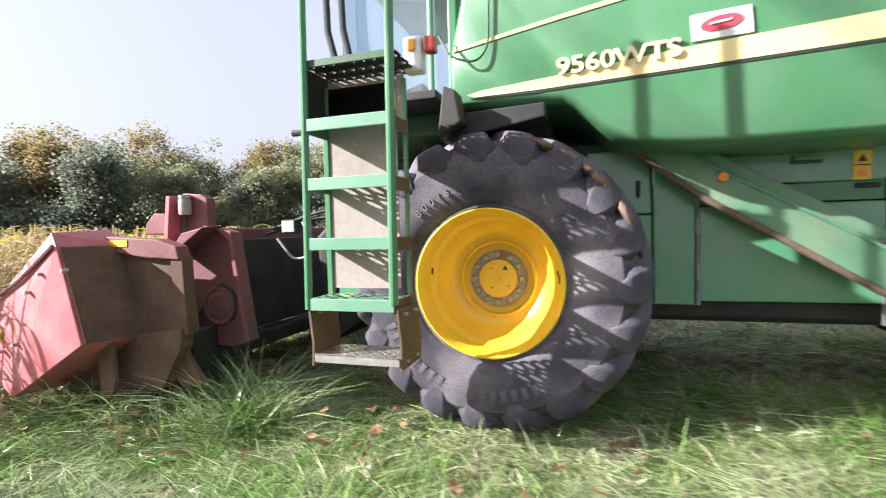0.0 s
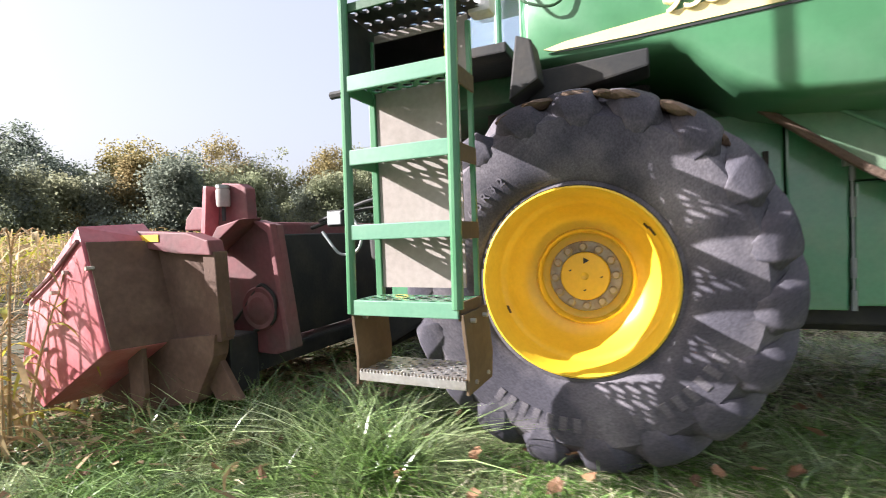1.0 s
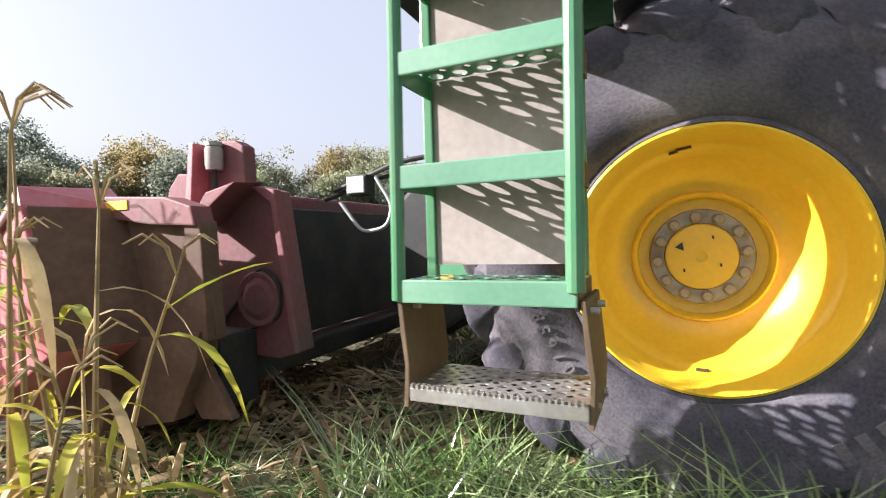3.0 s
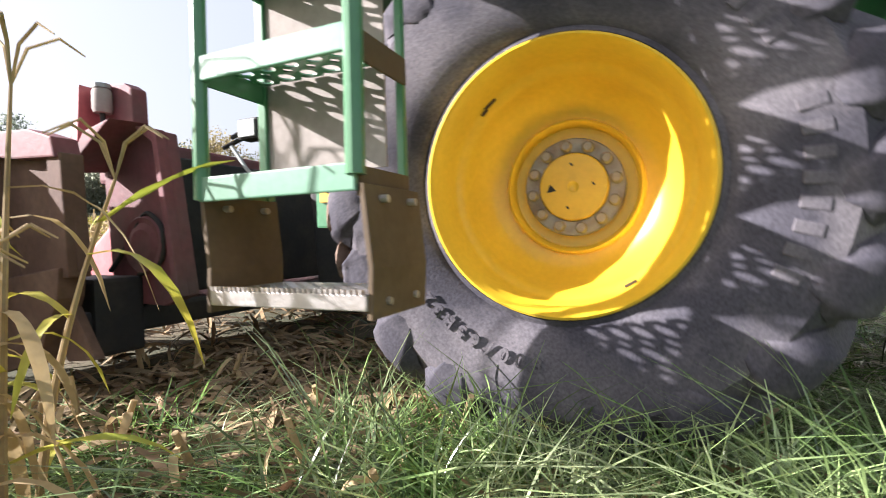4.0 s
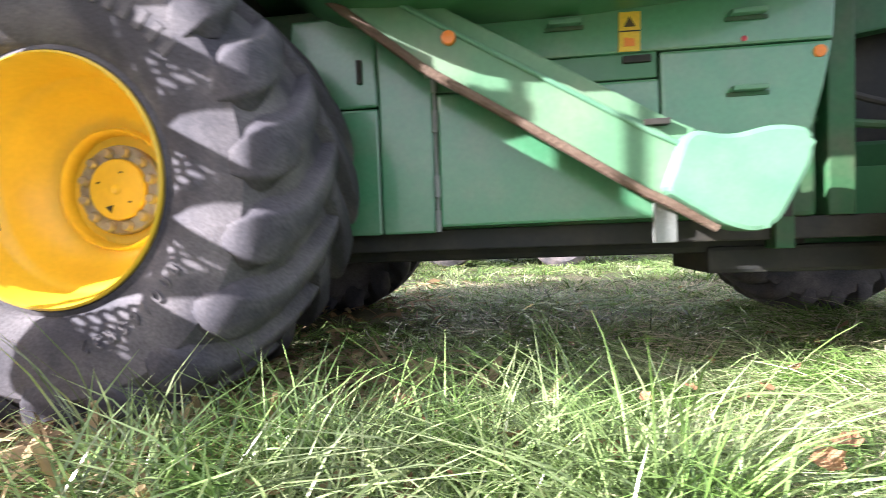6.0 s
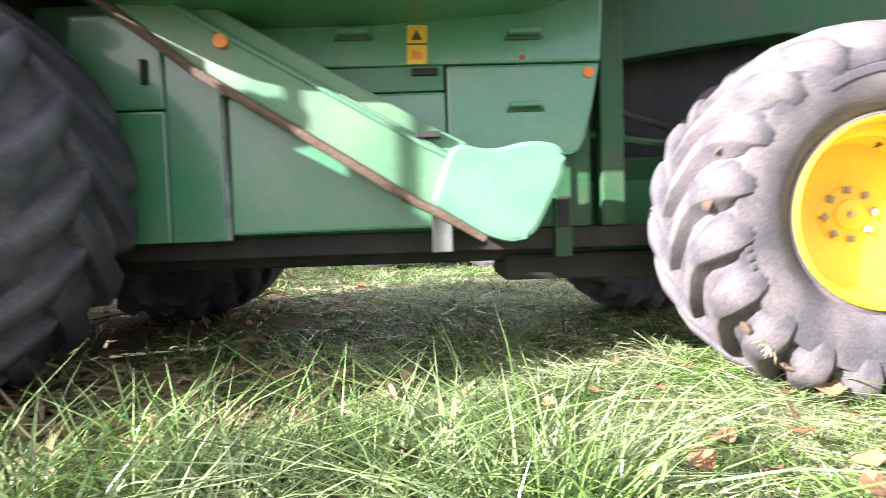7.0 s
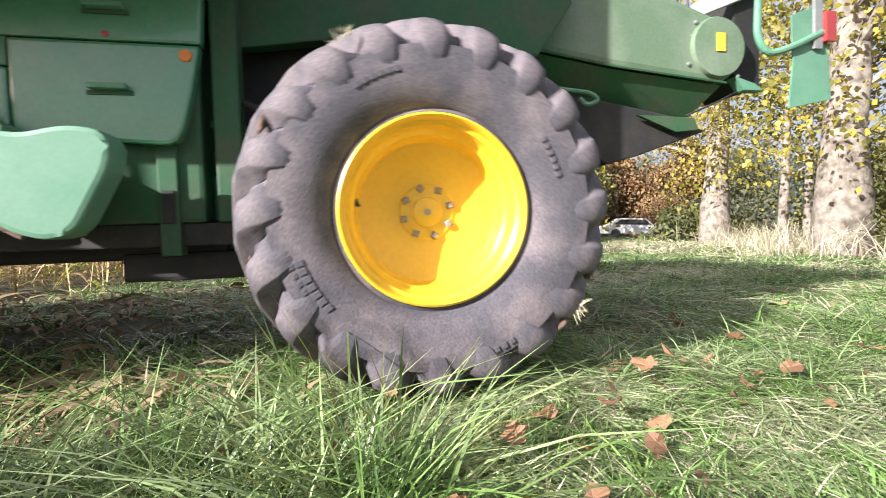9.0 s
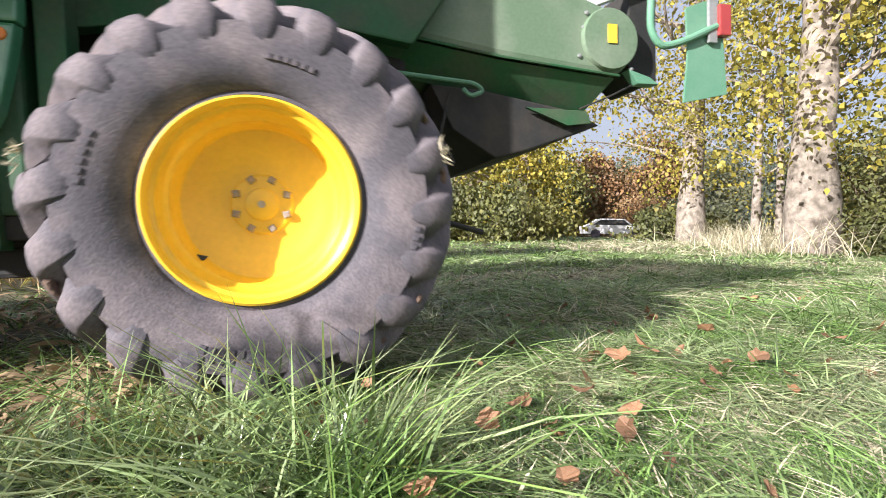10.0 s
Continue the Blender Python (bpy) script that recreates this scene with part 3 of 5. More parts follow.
    part("elevator_foot", prism([(p.x - 0.018, p.z + 0.015) for p in tip], 0.50, 0.66, 0.02), MINT, c, "smooth mint-green heart-shaped elevator foot")
    part("slot", box((2.10, 0.562, 1.04), (2.20, 0.60, 1.065), 0.004, m=Matrix.Identity(4)), BLACK, c)
    part("foot_bracket", box((2.15, 0.62, 0.57), (2.235, 0.66, 0.74), 0.006), GREY, c, "pale grey steel bracket")

    # chassis and underside
    part("chassis_beam", box((0.3, 0.88, 0.56), (3.4, 1.02, 0.66), 0.008), BLACK, c, "black chassis beam")
    part("belly", box((0.4, 1.02, 0.50), (2.95, 2.4, 0.68), 0.03), BLACK, c)
    part("front_axle", tube([(0.03, 0.35, 0.868), (0.03, 2.8, 0.868)], 0.17, 16), BLACK, c)
    part("rear_axle", box((3.70, 0.6, 0.55), (3.93, 2.5, 0.74), 0.02), BLACK, c)
    part("tow_post", box((2.72, 0.84, 0.52), (2.80, 0.93, 1.02), 0.006), DARK_SHADE_GREEN, c)
    part("post_slot", box((2.735, 0.832, 0.66), (2.785, 0.842, 0.80), 0.002), BLACK, c)
    part("rear_frame", box((2.86, 1.05, 0.52), (3.55, 2.4, 1.0), 0.02), DARK_SHADE_GREEN, c)
    part("rear_cover", box((2.86, 1.03, 0.66), (3.5, 1.05, 0.88), 0.003), GREEN, c)
    part("underframe", box((2.5, 1.0, 0.40), (3.3, 1.5, 0.53), 0.02), BLACK, c)
    # Added black box paints the dark of the recess by the rear wheel.
    part("dark_recess_fill", box((2.9, 1.15, 0.95), (4.5, 2.5, 1.75), 0.03), BLACK, c)
    part("frame_post", box((2.95, 0.86, 0.66), (3.06, 0.98, 1.75), 0.01), DARK_SHADE_GREEN, c)
    part("hose", tube(rounded([(2.98, 0.95, 1.25), (3.1, 0.9, 1.17), (3.3, 0.92, 1.12), (3.45, 0.98, 1.0)], 0.08), 0.016, 8), BLACK, c)
    part("pipe", tube(rounded([(2.92, 0.95, 1.10), (3.2, 0.93, 1.05), (3.5, 0.98, 1.04)], 0.08), 0.02, 8), DARK_SHADE_GREEN, c)

    # rear hood
    hood = [(2.96, 1.86), (3.6, 1.73), (4.25, 1.592), (5.0, 1.478), (5.70, 1.402), (5.76, 1.44), (5.82, 1.50), (5.845, 1.60), (5.82, 1.68), (5.77, 1.74), (5.44, 1.85), (4.2, 2.15), (3.3, 2.4), (2.96, 2.4)]
    part("rear_hood", prism(hood, 1.06, 2.35, 0.03), HOOD, c, "long chalky green rear hood sloping down")
    lower = [(2.96, 1.82), (3.6, 1.70), (4.25, 1.575), (5.0, 1.46), (5.70, 1.39)]
    under = [(2.96, 1.72), (3.6, 1.60), (4.48, 1.385), (5.0, 1.30), (5.56, 1.205)]
    bm = bmesh.new()
    rows = [[bm.verts.new((x, 1.075, z)) for x, z in lower], [bm.verts.new((x, 1.22, z)) for x, z in under], [bm.verts.new((x, 2.25, z)) for x, z in under], [bm.verts.new((x, 2.25, z)) for x, z in lower]]
    for p, q in zip(rows, rows[1:]):
        for k in range(4):
            bm.faces.new((p[k], p[k + 1], q[k + 1], q[k]))
    bm.faces.new([r[4] for r in rows]), bm.faces.new([r[0] for r in rows][::-1])
    bmesh.ops.recalc_face_normals(bm, faces=bm.faces)
    # The skirt's darker green paints the shade under the curving hood.
    part("hood_skirt", bm, DARK_SHADE_GREEN, c, "inward-sloping green hood skirt, its shade painted dark")
    # Cover in the same dark green: shade above the wheel, put in colour.
    part("rear_side_cover", prism([(2.965, 1.44), (3.4, 1.50), (3.9, 1.56), (4.5, 1.47), (4.7, 1.75), (4.7, 2.3), (2.965, 2.3)], 0.96, 1.05, 0.012), DARK_SHADE_GREEN, c, "green cover over the rear wheel, darkened for shade")
    part("hood_seam", tube([(4.25, 1.055, 1.585), (5.0, 1.055, 1.47), (5.72, 1.055, 1.40)], 0.008, 6), DARK_SHADE_GREEN, c)
    part("pulley_cover", lathe([(0.175, 0.05), (0.175, 0.0), (0.168, -0.012), (0.10, -0.016), (0, -0.016)], 40), HOOD, c, "round pulley cover", True).matrix_basis = pose(5.66, 1.045, 1.60)
    part("hood_label", box((5.635, 1.022, 1.57), (5.69, 1.03, 1.675), 0), LABEL, c)
    for x, z in ((5.50, 1.66), (5.47, 1.50), (5.80, 1.44), (5.52, 1.74)):
        part("hood_bolt", lathe([(0.012, 0.01), (0.012, -0.004), (0, -0.008)], 8), GREY, c).matrix_basis = pose(x, 1.055, z)
    part("tail_board", prism([(4.62, 1.33), (4.74, 1.09), (4.98, 0.935), (5.18, 0.985), (5.63, 1.13), (5.45, 1.21), (4.9, 1.31)], 1.12, 2.3, 0.01), BLACK, c, "black chopper tail board")
    part("tail_brace", prism([(5.15, 1.21), (5.40, 1.115), (5.55, 1.13), (5.52, 1.20)], 1.075, 1.10, 0.003), DARK_SHADE_GREEN, c)
    part("prop_rod", tube(rounded([(4.4, 1.08, 1.37), (4.85, 1.05, 1.32), (4.90, 1.05, 1.28), (4.82, 1.05, 1.25), (4.78, 1.05, 1.29)], 0.04), 0.012, 8), MINT, c, "bent light-green prop rod")
    part("stay", tube([(4.72, 1.1, 1.28), (4.66, 1.09, 1.05), (4.73, 1.08, 0.9)], 0.008, 6), BLACK, c)
    part("rear_bracket", prism([(5.80, 1.50), (5.95, 1.38), (6.02, 1.40), (6.02, 1.95), (5.85, 1.95)], 1.12, 1.5, 0.01), BLACK, c)
    part("rear_arm", prism([(5.60, 1.80), (6.05, 1.98), (6.05, 2.06), (5.55, 1.87)], 1.08, 1.14, 0.006), WHITE, c)
    part("bracket_foot", prism([(5.78, 1.44), (5.92, 1.40), (5.98, 1.36), (5.84, 1.36)], 1.05, 1.12, 0.004), MINT, c)
    part("hand_rail", tube(rounded([(5.93, 1.03, 2.1), (5.91, 1.03, 1.66), (5.97, 1.02, 1.56), (6.12, 1.0, 1.60), (6.34, 1.0, 1.70)], 0.08), 0.021, 10), MINT, c, "bent mint-green hand rail")
    part("mud_flap", prism([(6.14, 1.80), (6.31, 1.86), (6.33, 1.66), (6.40, 1.68), (6.43, 1.31), (6.12, 1.25), (6.15, 1.52)], 1.015, 1.025, 0.002), MINT, c, "faded green hanging flap")
    part("flap_bracket", box((6.28, 0.99, 1.60), (6.34, 1.01, 1.90), 0.004), GREY, c)
    part("tail_light", box((6.34, 0.97, 1.64), (6.42, 1.03, 1.82), 0.008), RED_LENS, c, "red tail light")
    part("flap_cord", tube([(5.95, 1.1, 1.42), (5.7, 1.1, 1.30), (5.5, 1.12, 1.22)], 0.006, 6), BLACK, c)


combine_body(combine)


def perforated(x0, x1, y0, y1, z, nx, ny, r, thick):
    """A sheet with round holes punched through it, as a grid of holed cells."""
    bm = bmesh.new()
    for i in range(nx):
        for j in range(ny):
            a0, a1 = x0 + (x1 - x0) * i / nx, x0 + (x1 - x0) * (i + 1) / nx
            b0, b1 = y0 + (y1 - y0) * j / ny, y0 + (y1 - y0) * (j + 1) / ny
            cx, cy, seg = (a0 + a1) / 2, (b0 + b1) / 2, 12
            inner, outer = [], []
            for k in range(seg):
                t = 2 * math.pi * k / seg
                u, v = math.cos(t), math.sin(t)
                s = 1 / max(abs(u), abs(v))
                inner.append((cx + r * u, cy + r * v))
                outer.append((cx + u * s * (a1 - a0) / 2, cy + v * s * (b1 - b0) / 2))
            vi = [bm.verts.new((*p, z)) for p in inner]
            vo = [bm.verts.new((*p, z)) for p in outer]
            wi = [bm.verts.new((*p, z - thick)) for p in inner]
            wo = [bm.verts.new((*p, z - thick)) for p in outer]
            for k in range(seg):
                q = (k + 1) % seg
                bm.faces.new((vi[k], vi[q], vo[q], vo[k]))
                bm.faces.new((wi[q], wi[k], wo[k], wo[q]))
                bm.faces.new((vi[q], vi[k], wi[k], wi[q]))
    bmesh.ops.remove_doubles(bm, verts=bm.verts, dist=0.0005)
    return bm


def ladder(c):
    """The access ladder with its platform, folding bottom step and rails."""
    L = part("ladder", box((-0.765, -0.405, 0.80), (-0.735, -0.375, 1.93), 0.004), GREEN, c, "green steel access ladder with perforated treads")
    L.matrix_basis = pose(0.002, 0, 0.012)
    part("back_post", box((-0.31, -0.40, 0.84), (-0.29, -0.38, 1.93), 0.003), GREEN, L)
    part("rail", tube(rounded([(-0.745, -0.62, 0.79), (-0.735, -0.62, 1.4), (-0.725, -0.62, 2.3), (-0.70, -0.60, 3.0)], 0.1), 0.019, 12), GREEN, L, "green tubular hand rail")
    part("rail", tube(rounded([(-0.29, -0.62, 0.82), (-0.282, -0.62, 1.5), (-0.272, -0.62, 2.3), (-0.26, -0.60, 3.0)], 0.1), 0.022, 12), GREEN, L, "green tubular hand rail")
    part("back_sheet", box((-0.734, -0.395, 0.87), (-0.345, -0.388, 1.92), 0), TAN, L, "dusty tan back sheet")
    for i, z in enumerate((0.82, 1.115, 1.405, 1.69)):
        t = part("tread", box((-0.745, -0.632, z - 0.035), (-0.285, -0.618, z + 0.025), 0.004), MINT, L, "light green step edge")
        part("tread_sheet", perforated(-0.74, -0.29, -0.618, -0.40, z + 0.02, 6, 3, 0.0225, 0.004), GREEN_DUSTY, t)
        part("tread_side", box((-0.75, -0.62, z - 0.035), (-0.742, -0.39, z + 0.02), 0), GREEN, t)
        part("tread_end", box((-0.292, -0.615, z - 0.045), (-0.284, -0.39, z + 0.02), 0), STRAP, t)
    # folding bottom step
    st = part("bottom_step", perforated(-0.715, -0.265, -0.62, -0.38, 0.565, 9, 5, 0.012, 0.004), STEEL, L, "bare steel bottom step with grip teeth")
    part("step_front", box((-0.715, -0.632, 0.53), (-0.265, -0.62, 0.566), 0.003), STEEL, st)
    bm = bmesh.new()
    for i in range(30):
        box((-0.71 + i * 0.0148, -0.636, 0.566), (-0.704 + i * 0.0148, -0.622, 0.576), 0, bm)
    part("grip_teeth", bm, STEEL, st)
    for x in (-0.73, -0.262):
        bm = prism([(x - 0.006, 0.51), (x + 0.006, 0.51), (x + 0.012, 0.62), (x + 0.004, 0.70), (x - 0.006, 0.80), (x - 0.018, 0.80), (x - 0.010, 0.70), (x, 0.62)], -0.625, -0.37, 0.002)
        s = part("strap", bm, STRAP, L, "brown rubber strap holding the bottom step")
        for z in (0.545, 0.77):
            for y in (-0.56, -0.43):
                part("strap_bolt", tube([(x - 0.02, y, z), (x + 0.016, y, z)], 0.009, 8), BOLT, s)
    # platform on top
    P = part("platform", box((-0.76, -0.60, 1.72), (-0.745, -0.20, 1.98), 0.004), BLACK, L, "dark platform end plate")
    part("platform_back", box((-0.73, -0.395, 1.72), (-0.30, -0.388, 1.955), 0), TAN, P)
    part("platform_grid", perforated(-0.76, -0.26, -0.60, -0.28, 2.0, 9, 3, 0.02, 0.012), BLACK, P)
    part("platform_edge", box((-0.76, -0.612, 1.965), (-0.26, -0.60, 2.0), 0.003), DARK_SHADE_GREEN, P)
    part("platform_floor", box((-1.1, 0.0, 1.93), (-0.26, 0.5, 1.98), 0.008), BLACK, P)
    part("platform_label", box((-0.40, -0.402, 1.78), (-0.345, -0.396, 1.90), 0), LABEL, P)
    lamp = part("side_marker_lamp", box((-0.315, -0.36, 1.97), (-0.215, -0.27, 2.15), 0.02), WHITE, L, "white and amber marker lamp")
    part("lens", box((-0.29, -0.372, 2.07), (-0.245, -0.36, 2.13), 0.008), AMBER, lamp)
    part("lens", box((-0.205, -0.36, 2.06), (-0.145, -0.29, 2.14), 0.015), RED_LENS, lamp)
    part("bracket", prism([(-0.24, 1.70), (-0.10, 1.78), (-0.13, 1.96), (-0.20, 1.99)], -0.05, 0.1, 0.01), BLACK, c, "dirty black steel bracket")
    part("bracket", prism([(-0.25, 1.70), (0.35, 1.80), (0.35, 1.88), (-0.25, 1.86)], 0.1, 0.3, 0.01), BLACK, c)
    part("rail_knob", tube([(-0.80, -0.62, 1.655), (-0.745, -0.62, 1.655)], 0.016, 8), BLACK, L)
    part("chain", tube(rounded([(-0.28, 0.15, 2.35), (-0.2, 0.12, 2.2), (-0.05, 0.15, 2.16), (0.02, 0.17, 2.25), (0.03, 0.17, 2.6)], 0.06), 0.007, 6), DARK_SHADE_GREEN, c)


ladder(combine)


def cab(c):
    """The driver's cab: frame, panes and posts, and the feeder house beneath it."""
    part("cab_floor", box((-1.15, 0.35, 1.80), (-0.25, 2.6, 1.95), 0.02), DARK_SHADE_GREEN, c)
    K = part("cab_frame", box((-0.30, 0.42, 1.95), (-0.24, 0.48, 3.3), 0.01), GREEN, c, "cab frame with grey posts")
    for x0, x1 in ((-1.02, -1.18), (-0.92, -1.06)):
        part("cab_post", tube([(x0, 0.42, 1.95), (x1, 0.40, 2.6), (x1 - 0.02, 0.40, 3.3)], 0.026, 10), SEATCLOTH, K)
    part("cab_post", tube([(-0.42, 0.42, 1.95), (-0.42, 0.42, 3.3)], 0.02, 10), MINT, K)
    part("cab_glass", box((-0.98, 0.455, 2.0), (-0.30, 0.461, 3.3), 0), GLASS, K, "tinted cab side window")
    part("cab_glass", box((-1.12, 0.5, 2.0), (-1.112, 2.5, 3.3), 0), GLASS, K, "tinted windscreen")
    part("cab_roof", box((-1.3, 0.3, 3.3), (-0.1, 2.7, 3.5), 0.05), GREEN, c)
    part("driver_seat", prism([(-0.62, 1.98), (-0.30, 1.98), (-0.27, 2.75), (-0.36, 2.78), (-0.42, 2.35), (-0.62, 2.32)], 1.3, 1.75, 0.03), SEATCLOTH, K)
    part("cab_console", prism([(-1.0, 1.95), (-0.6, 1.95), (-0.62, 2.3), (-0.95, 2.2)], 0.8, 1.1, 0.02), SEATCLOTH, K)
    part("wiper_arm", tube([(-1.04, 0.40, 2.35), (-1.10, 0.40, 2.2), (-1.02, 0.40, 2.02)], 0.008, 6), BLACK, K)
    # Black colour here carries the deep shade between header and tyre.
    part("feeder_house", prism([(-1.55, 0.25), (-0.55, 0.85), (-0.45, 1.75), (-0.95, 1.75), (-1.62, 1.15)], 0.85, 2.35, 0.03), BLACK, c, "sloping feeder house, black for the shade under the cab")
    part("front_frame", box((-0.55, 0.55, 0.75), (0.35, 2.45, 1.85), 0.03), BLACK, c)
    part("step_guard", prism([(-0.62, 0.80), (-0.42, 0.62), (-0.42, 1.25), (-0.62, 1.25)], 0.50, 0.54, 0.006), GREEN, c)
    part("hose", tube(rounded([(-1.62, 0.3, 1.22), (-1.2, 0.25, 1.33), (-0.9, 0.3, 1.35)], 0.1), 0.012, 8), BLACK, c)
    part("hose", tube(rounded([(-1.7, 0.32, 1.18), (-1.3, 0.3, 1.28), (-0.9, 0.35, 1.30)], 0.1), 0.012, 8), BLACK, c)
    W = part("work_lamp", box((-1.50, 0.22, 1.18), (-1.38, 0.30, 1.28), 0.012), BLACK, c, "small work lamp on a wire bracket")
    part("lamp_glass", box((-1.49, 0.212, 1.19), (-1.39, 0.222, 1.27), 0.004), GREY, W)
    part("lamp_guard", tube(rounded([(-1.52, 0.2, 1.15), (-1.40, 0.2, 1.0), (-1.26, 0.2, 1.02), (-1.24, 0.22, 1.12), (-1.34, 0.24, 1.26)], 0.05), 0.009, 8), GREY, W)
    part("label", box((-1.02, 0.2, 1.0), (-0.94, 0.21, 1.18), 0), LABEL, c)
    part("label", box((-1.02, 0.2, 0.86), (-0.94, 0.21, 0.95), 0), LABEL, c)
    part("front_support", box((-1.05, 0.21, 0.75), (-0.85, 0.4, 1.3), 0.01), GREEN_DUSTY, c)


cab(combine)

# ---------------------------------------------------------------- corn header
header = tagged(new("corn_header"), "faded red corn header with dented dusty end panels", "header")
MOVERS.append((header, 0, None))


def corn_header(h):
    part("end_divider", raw_solid([(-2.42, -0.68, 1.22), (-2.36, -0.70, 1.14), (-3.05, -0.62, 0.80), (-2.20, -0.70, 0.57), (-2.80, -0.70, 0.22), (-3.10, -0.66, 0.36)],
                                  [(-2.45, -0.30, 1.24), (-2.30, -0.32, 1.14), (-3.1, -0.28, 0.82), (-2.15, -0.32, 0.55), (-2.78, -0.32, 0.20), (-3.15, -0.28, 0.36)]), RED, h, "faded pinkish-red divider panel")
    # Side turned from the sun: its shade is painted as a brown plate.
    part("divider_side", raw_solid([(-2.34, -0.69, 1.135), (-2.178, -0.69, 0.575), (-2.275, -0.325, 1.135), (-2.125, -0.325, 0.56)], [(-2.36, -0.68, 1.135), (-2.20, -0.68, 0.585), (-2.30, -0.33, 1.135), (-2.15, -0.33, 0.57)]), RUST_SHADED, h, "mud-brown inner side of the divider, shade in its colour")
    # Recess and low plates: the divider's shadow is put into the brown.
    part("back_panel", prism([(-2.74, 1.19), (-1.78, 1.06), (-1.74, 0.60), (-2.20, 0.52), (-2.55, 0.46), (-2.66, 1.0)], -0.35, -0.30, 0.006), RUST_SHADED, h, "mud-brown recessed end panel, darkened for the divider's shadow")
    part("top_rail", prism([(-2.72, 1.215), (-1.95, 1.165), (-1.80, 1.12), (-1.78, 1.04), (-2.05, 1.055), (-2.66, 1.14)], -0.40, -0.30, 0.008), RED_DIRTY_SHADED, h, "dirty red upper rail")
    part("side_rail", prism([(-1.86, 1.06), (-1.77, 1.06), (-1.75, 0.58), (-1.84, 0.58)], -0.385, -0.30, 0.006), RUST_SHADED, h)
    part("low_plate", prism([(-2.80, 0.50), (-1.78, 0.62), (-1.80, 0.50), (-1.95, 0.24), (-2.30, 0.16), (-2.78, 0.16)], -0.40, -0.30, 0.006), RUST_SHADED, h)
    part("divider_foot", prism([(-2.33, 0.56), (-2.20, 0.58), (-2.19, 0.30), (-2.23, 0.20), (-2.31, 0.24)], -0.52, -0.49, 0.006), RUST_SHADED, h, "dented mud-brown skid plate")
    # Added black box: hides bright ground and stands for shade under the header.
    part("shade_block", box((-2.9, -0.22, 0.22), (-1.88, 0.0, 0.56), 0.02), BLACK, h)
    part("skid_arm", prism([(-2.12, 0.58), (-1.92, 0.60), (-1.68, 0.26), (-1.86, 0.24)], -0.34, -0.30, 0.006), RUST_SHADED, h)
    # Plate and lip: dust and the shadow over them share one dark red.
    end = part("end_plate", prism([(-2.14, 1.05), (-2.0, 1.21), (-1.83, 1.235), (-1.70, 1.20), (-1.59, 0.47), (-1.75, 0.42), (-2.10, 0.43)], 0.0, 0.06, 0.008), RED_DIRTY_SHADED, h, "dusty red end plate, darkened for shade")
    part("end_lip", prism([(-1.86, 1.24), (-1.70, 1.205), (-1.585, 0.47), (-1.62, 0.46), (-1.725, 1.15)], -0.05, 0.0, 0.006), RED_DIRTY_SHADED, end)
    part("end_disc", lathe([(0.135, 0.02), (0.135, -0.015), (0.125, -0.025), (0.10, -0.02), (0.07, -0.03), (0, -0.03)], 32), RED_DIRTY_SHADED, end).matrix_basis = pose(-1.85, 0.0, 0.70)
    part("end_belt", tube(rounded([(-2.10, -0.012, 0.58), (-1.95, -0.012, 0.72), (-1.83, -0.012, 0.86), (-1.72, -0.012, 0.78), (-1.73, -0.012, 0.62), (-1.9, -0.012, 0.56)], 0.05), 0.011, 8), BLACK, end)
    part("top_flap", raw_solid([(-2.12, -0.18, 1.03), (-1.98, -0.18, 1.20), (-1.80, -0.18, 1.235)], [(-2.12, 0.0, 1.05), (-1.98, 0.0, 1.24), (-1.80, 0.0, 1.25)]), RED_DIRTY_SHADED, h)
    post = part("lamp_post", prism([(-2.24, 1.10), (-2.20, 1.46), (-2.15, 1.485), (-2.00, 1.47), (-1.95, 1.44), (-1.94, 1.18), (-2.02, 1.20), (-2.13, 1.08)], 0.02, 0.10, 0.01), RED_DIRTY_SHADED, h, "dirty red upright with a lamp")
    part("post_flange", prism([(-2.25, 1.10), (-2.20, 1.46), (-2.17, 1.46), (-2.21, 1.10)], -0.08, 0.02, 0.003), RED, post)
    part("jar_lamp", lathe([(0, 0.0), (0.038, 0.0), (0.042, 0.02), (0.042, 0.10), (0.034, 0.115), (0, 0.118)], 20), TAN, post, "dusty jar-shaped lamp", True).matrix_basis = pose(-2.10, -0.02, 1.33, 90, 0, 0)
    part("lamp_stem", tube([(-2.10, -0.02, 1.33), (-2.10, -0.02, 1.24)], 0.012, 8), BLACK, post)
    part("lamp_cap", lathe([(0, 0), (0.04, 0), (0.04, 0.02), (0, 0.02)], 20), GREY, post).matrix_basis = pose(-2.10, -0.02, 1.445, 90, 0, 0)
    part("gearbox", prism([(-2.62, 1.2), (-2.30, 1.2), (-2.32, 1.29), (-2.40, 1.31), (-2.42, 1.35), (-2.52, 1.36), (-2.60, 1.28)], 0.1, 0.35, 0.01), RED_DIRTY_SHADED, h, "red gearbox on the header beam")
    part("beam", box((-2.35, 0.1, 1.02), (-2.1, 4.1, 1.24), 0.02), RED_DIRTY_SHADED, h, "long red header beam")
    # Wall painted black so that it reads as the shade behind the end plate.
    part("rear_wall", prism([(-2.1, 0.45), (-1.95, 0.45), (-1.95, 1.15), (-2.1, 1.15)], 0.06, 4.1, 0.01), BLACK, h)
    part("row_floor", box((-3.0, -0.3, 0.30), (-1.9, 4.0, 0.42), 0.02), BLACK, h)
    part("ce_plate", box((-2.46, -0.405, 1.135), (-2.38, -0.401, 1.175), 0), INK, h)
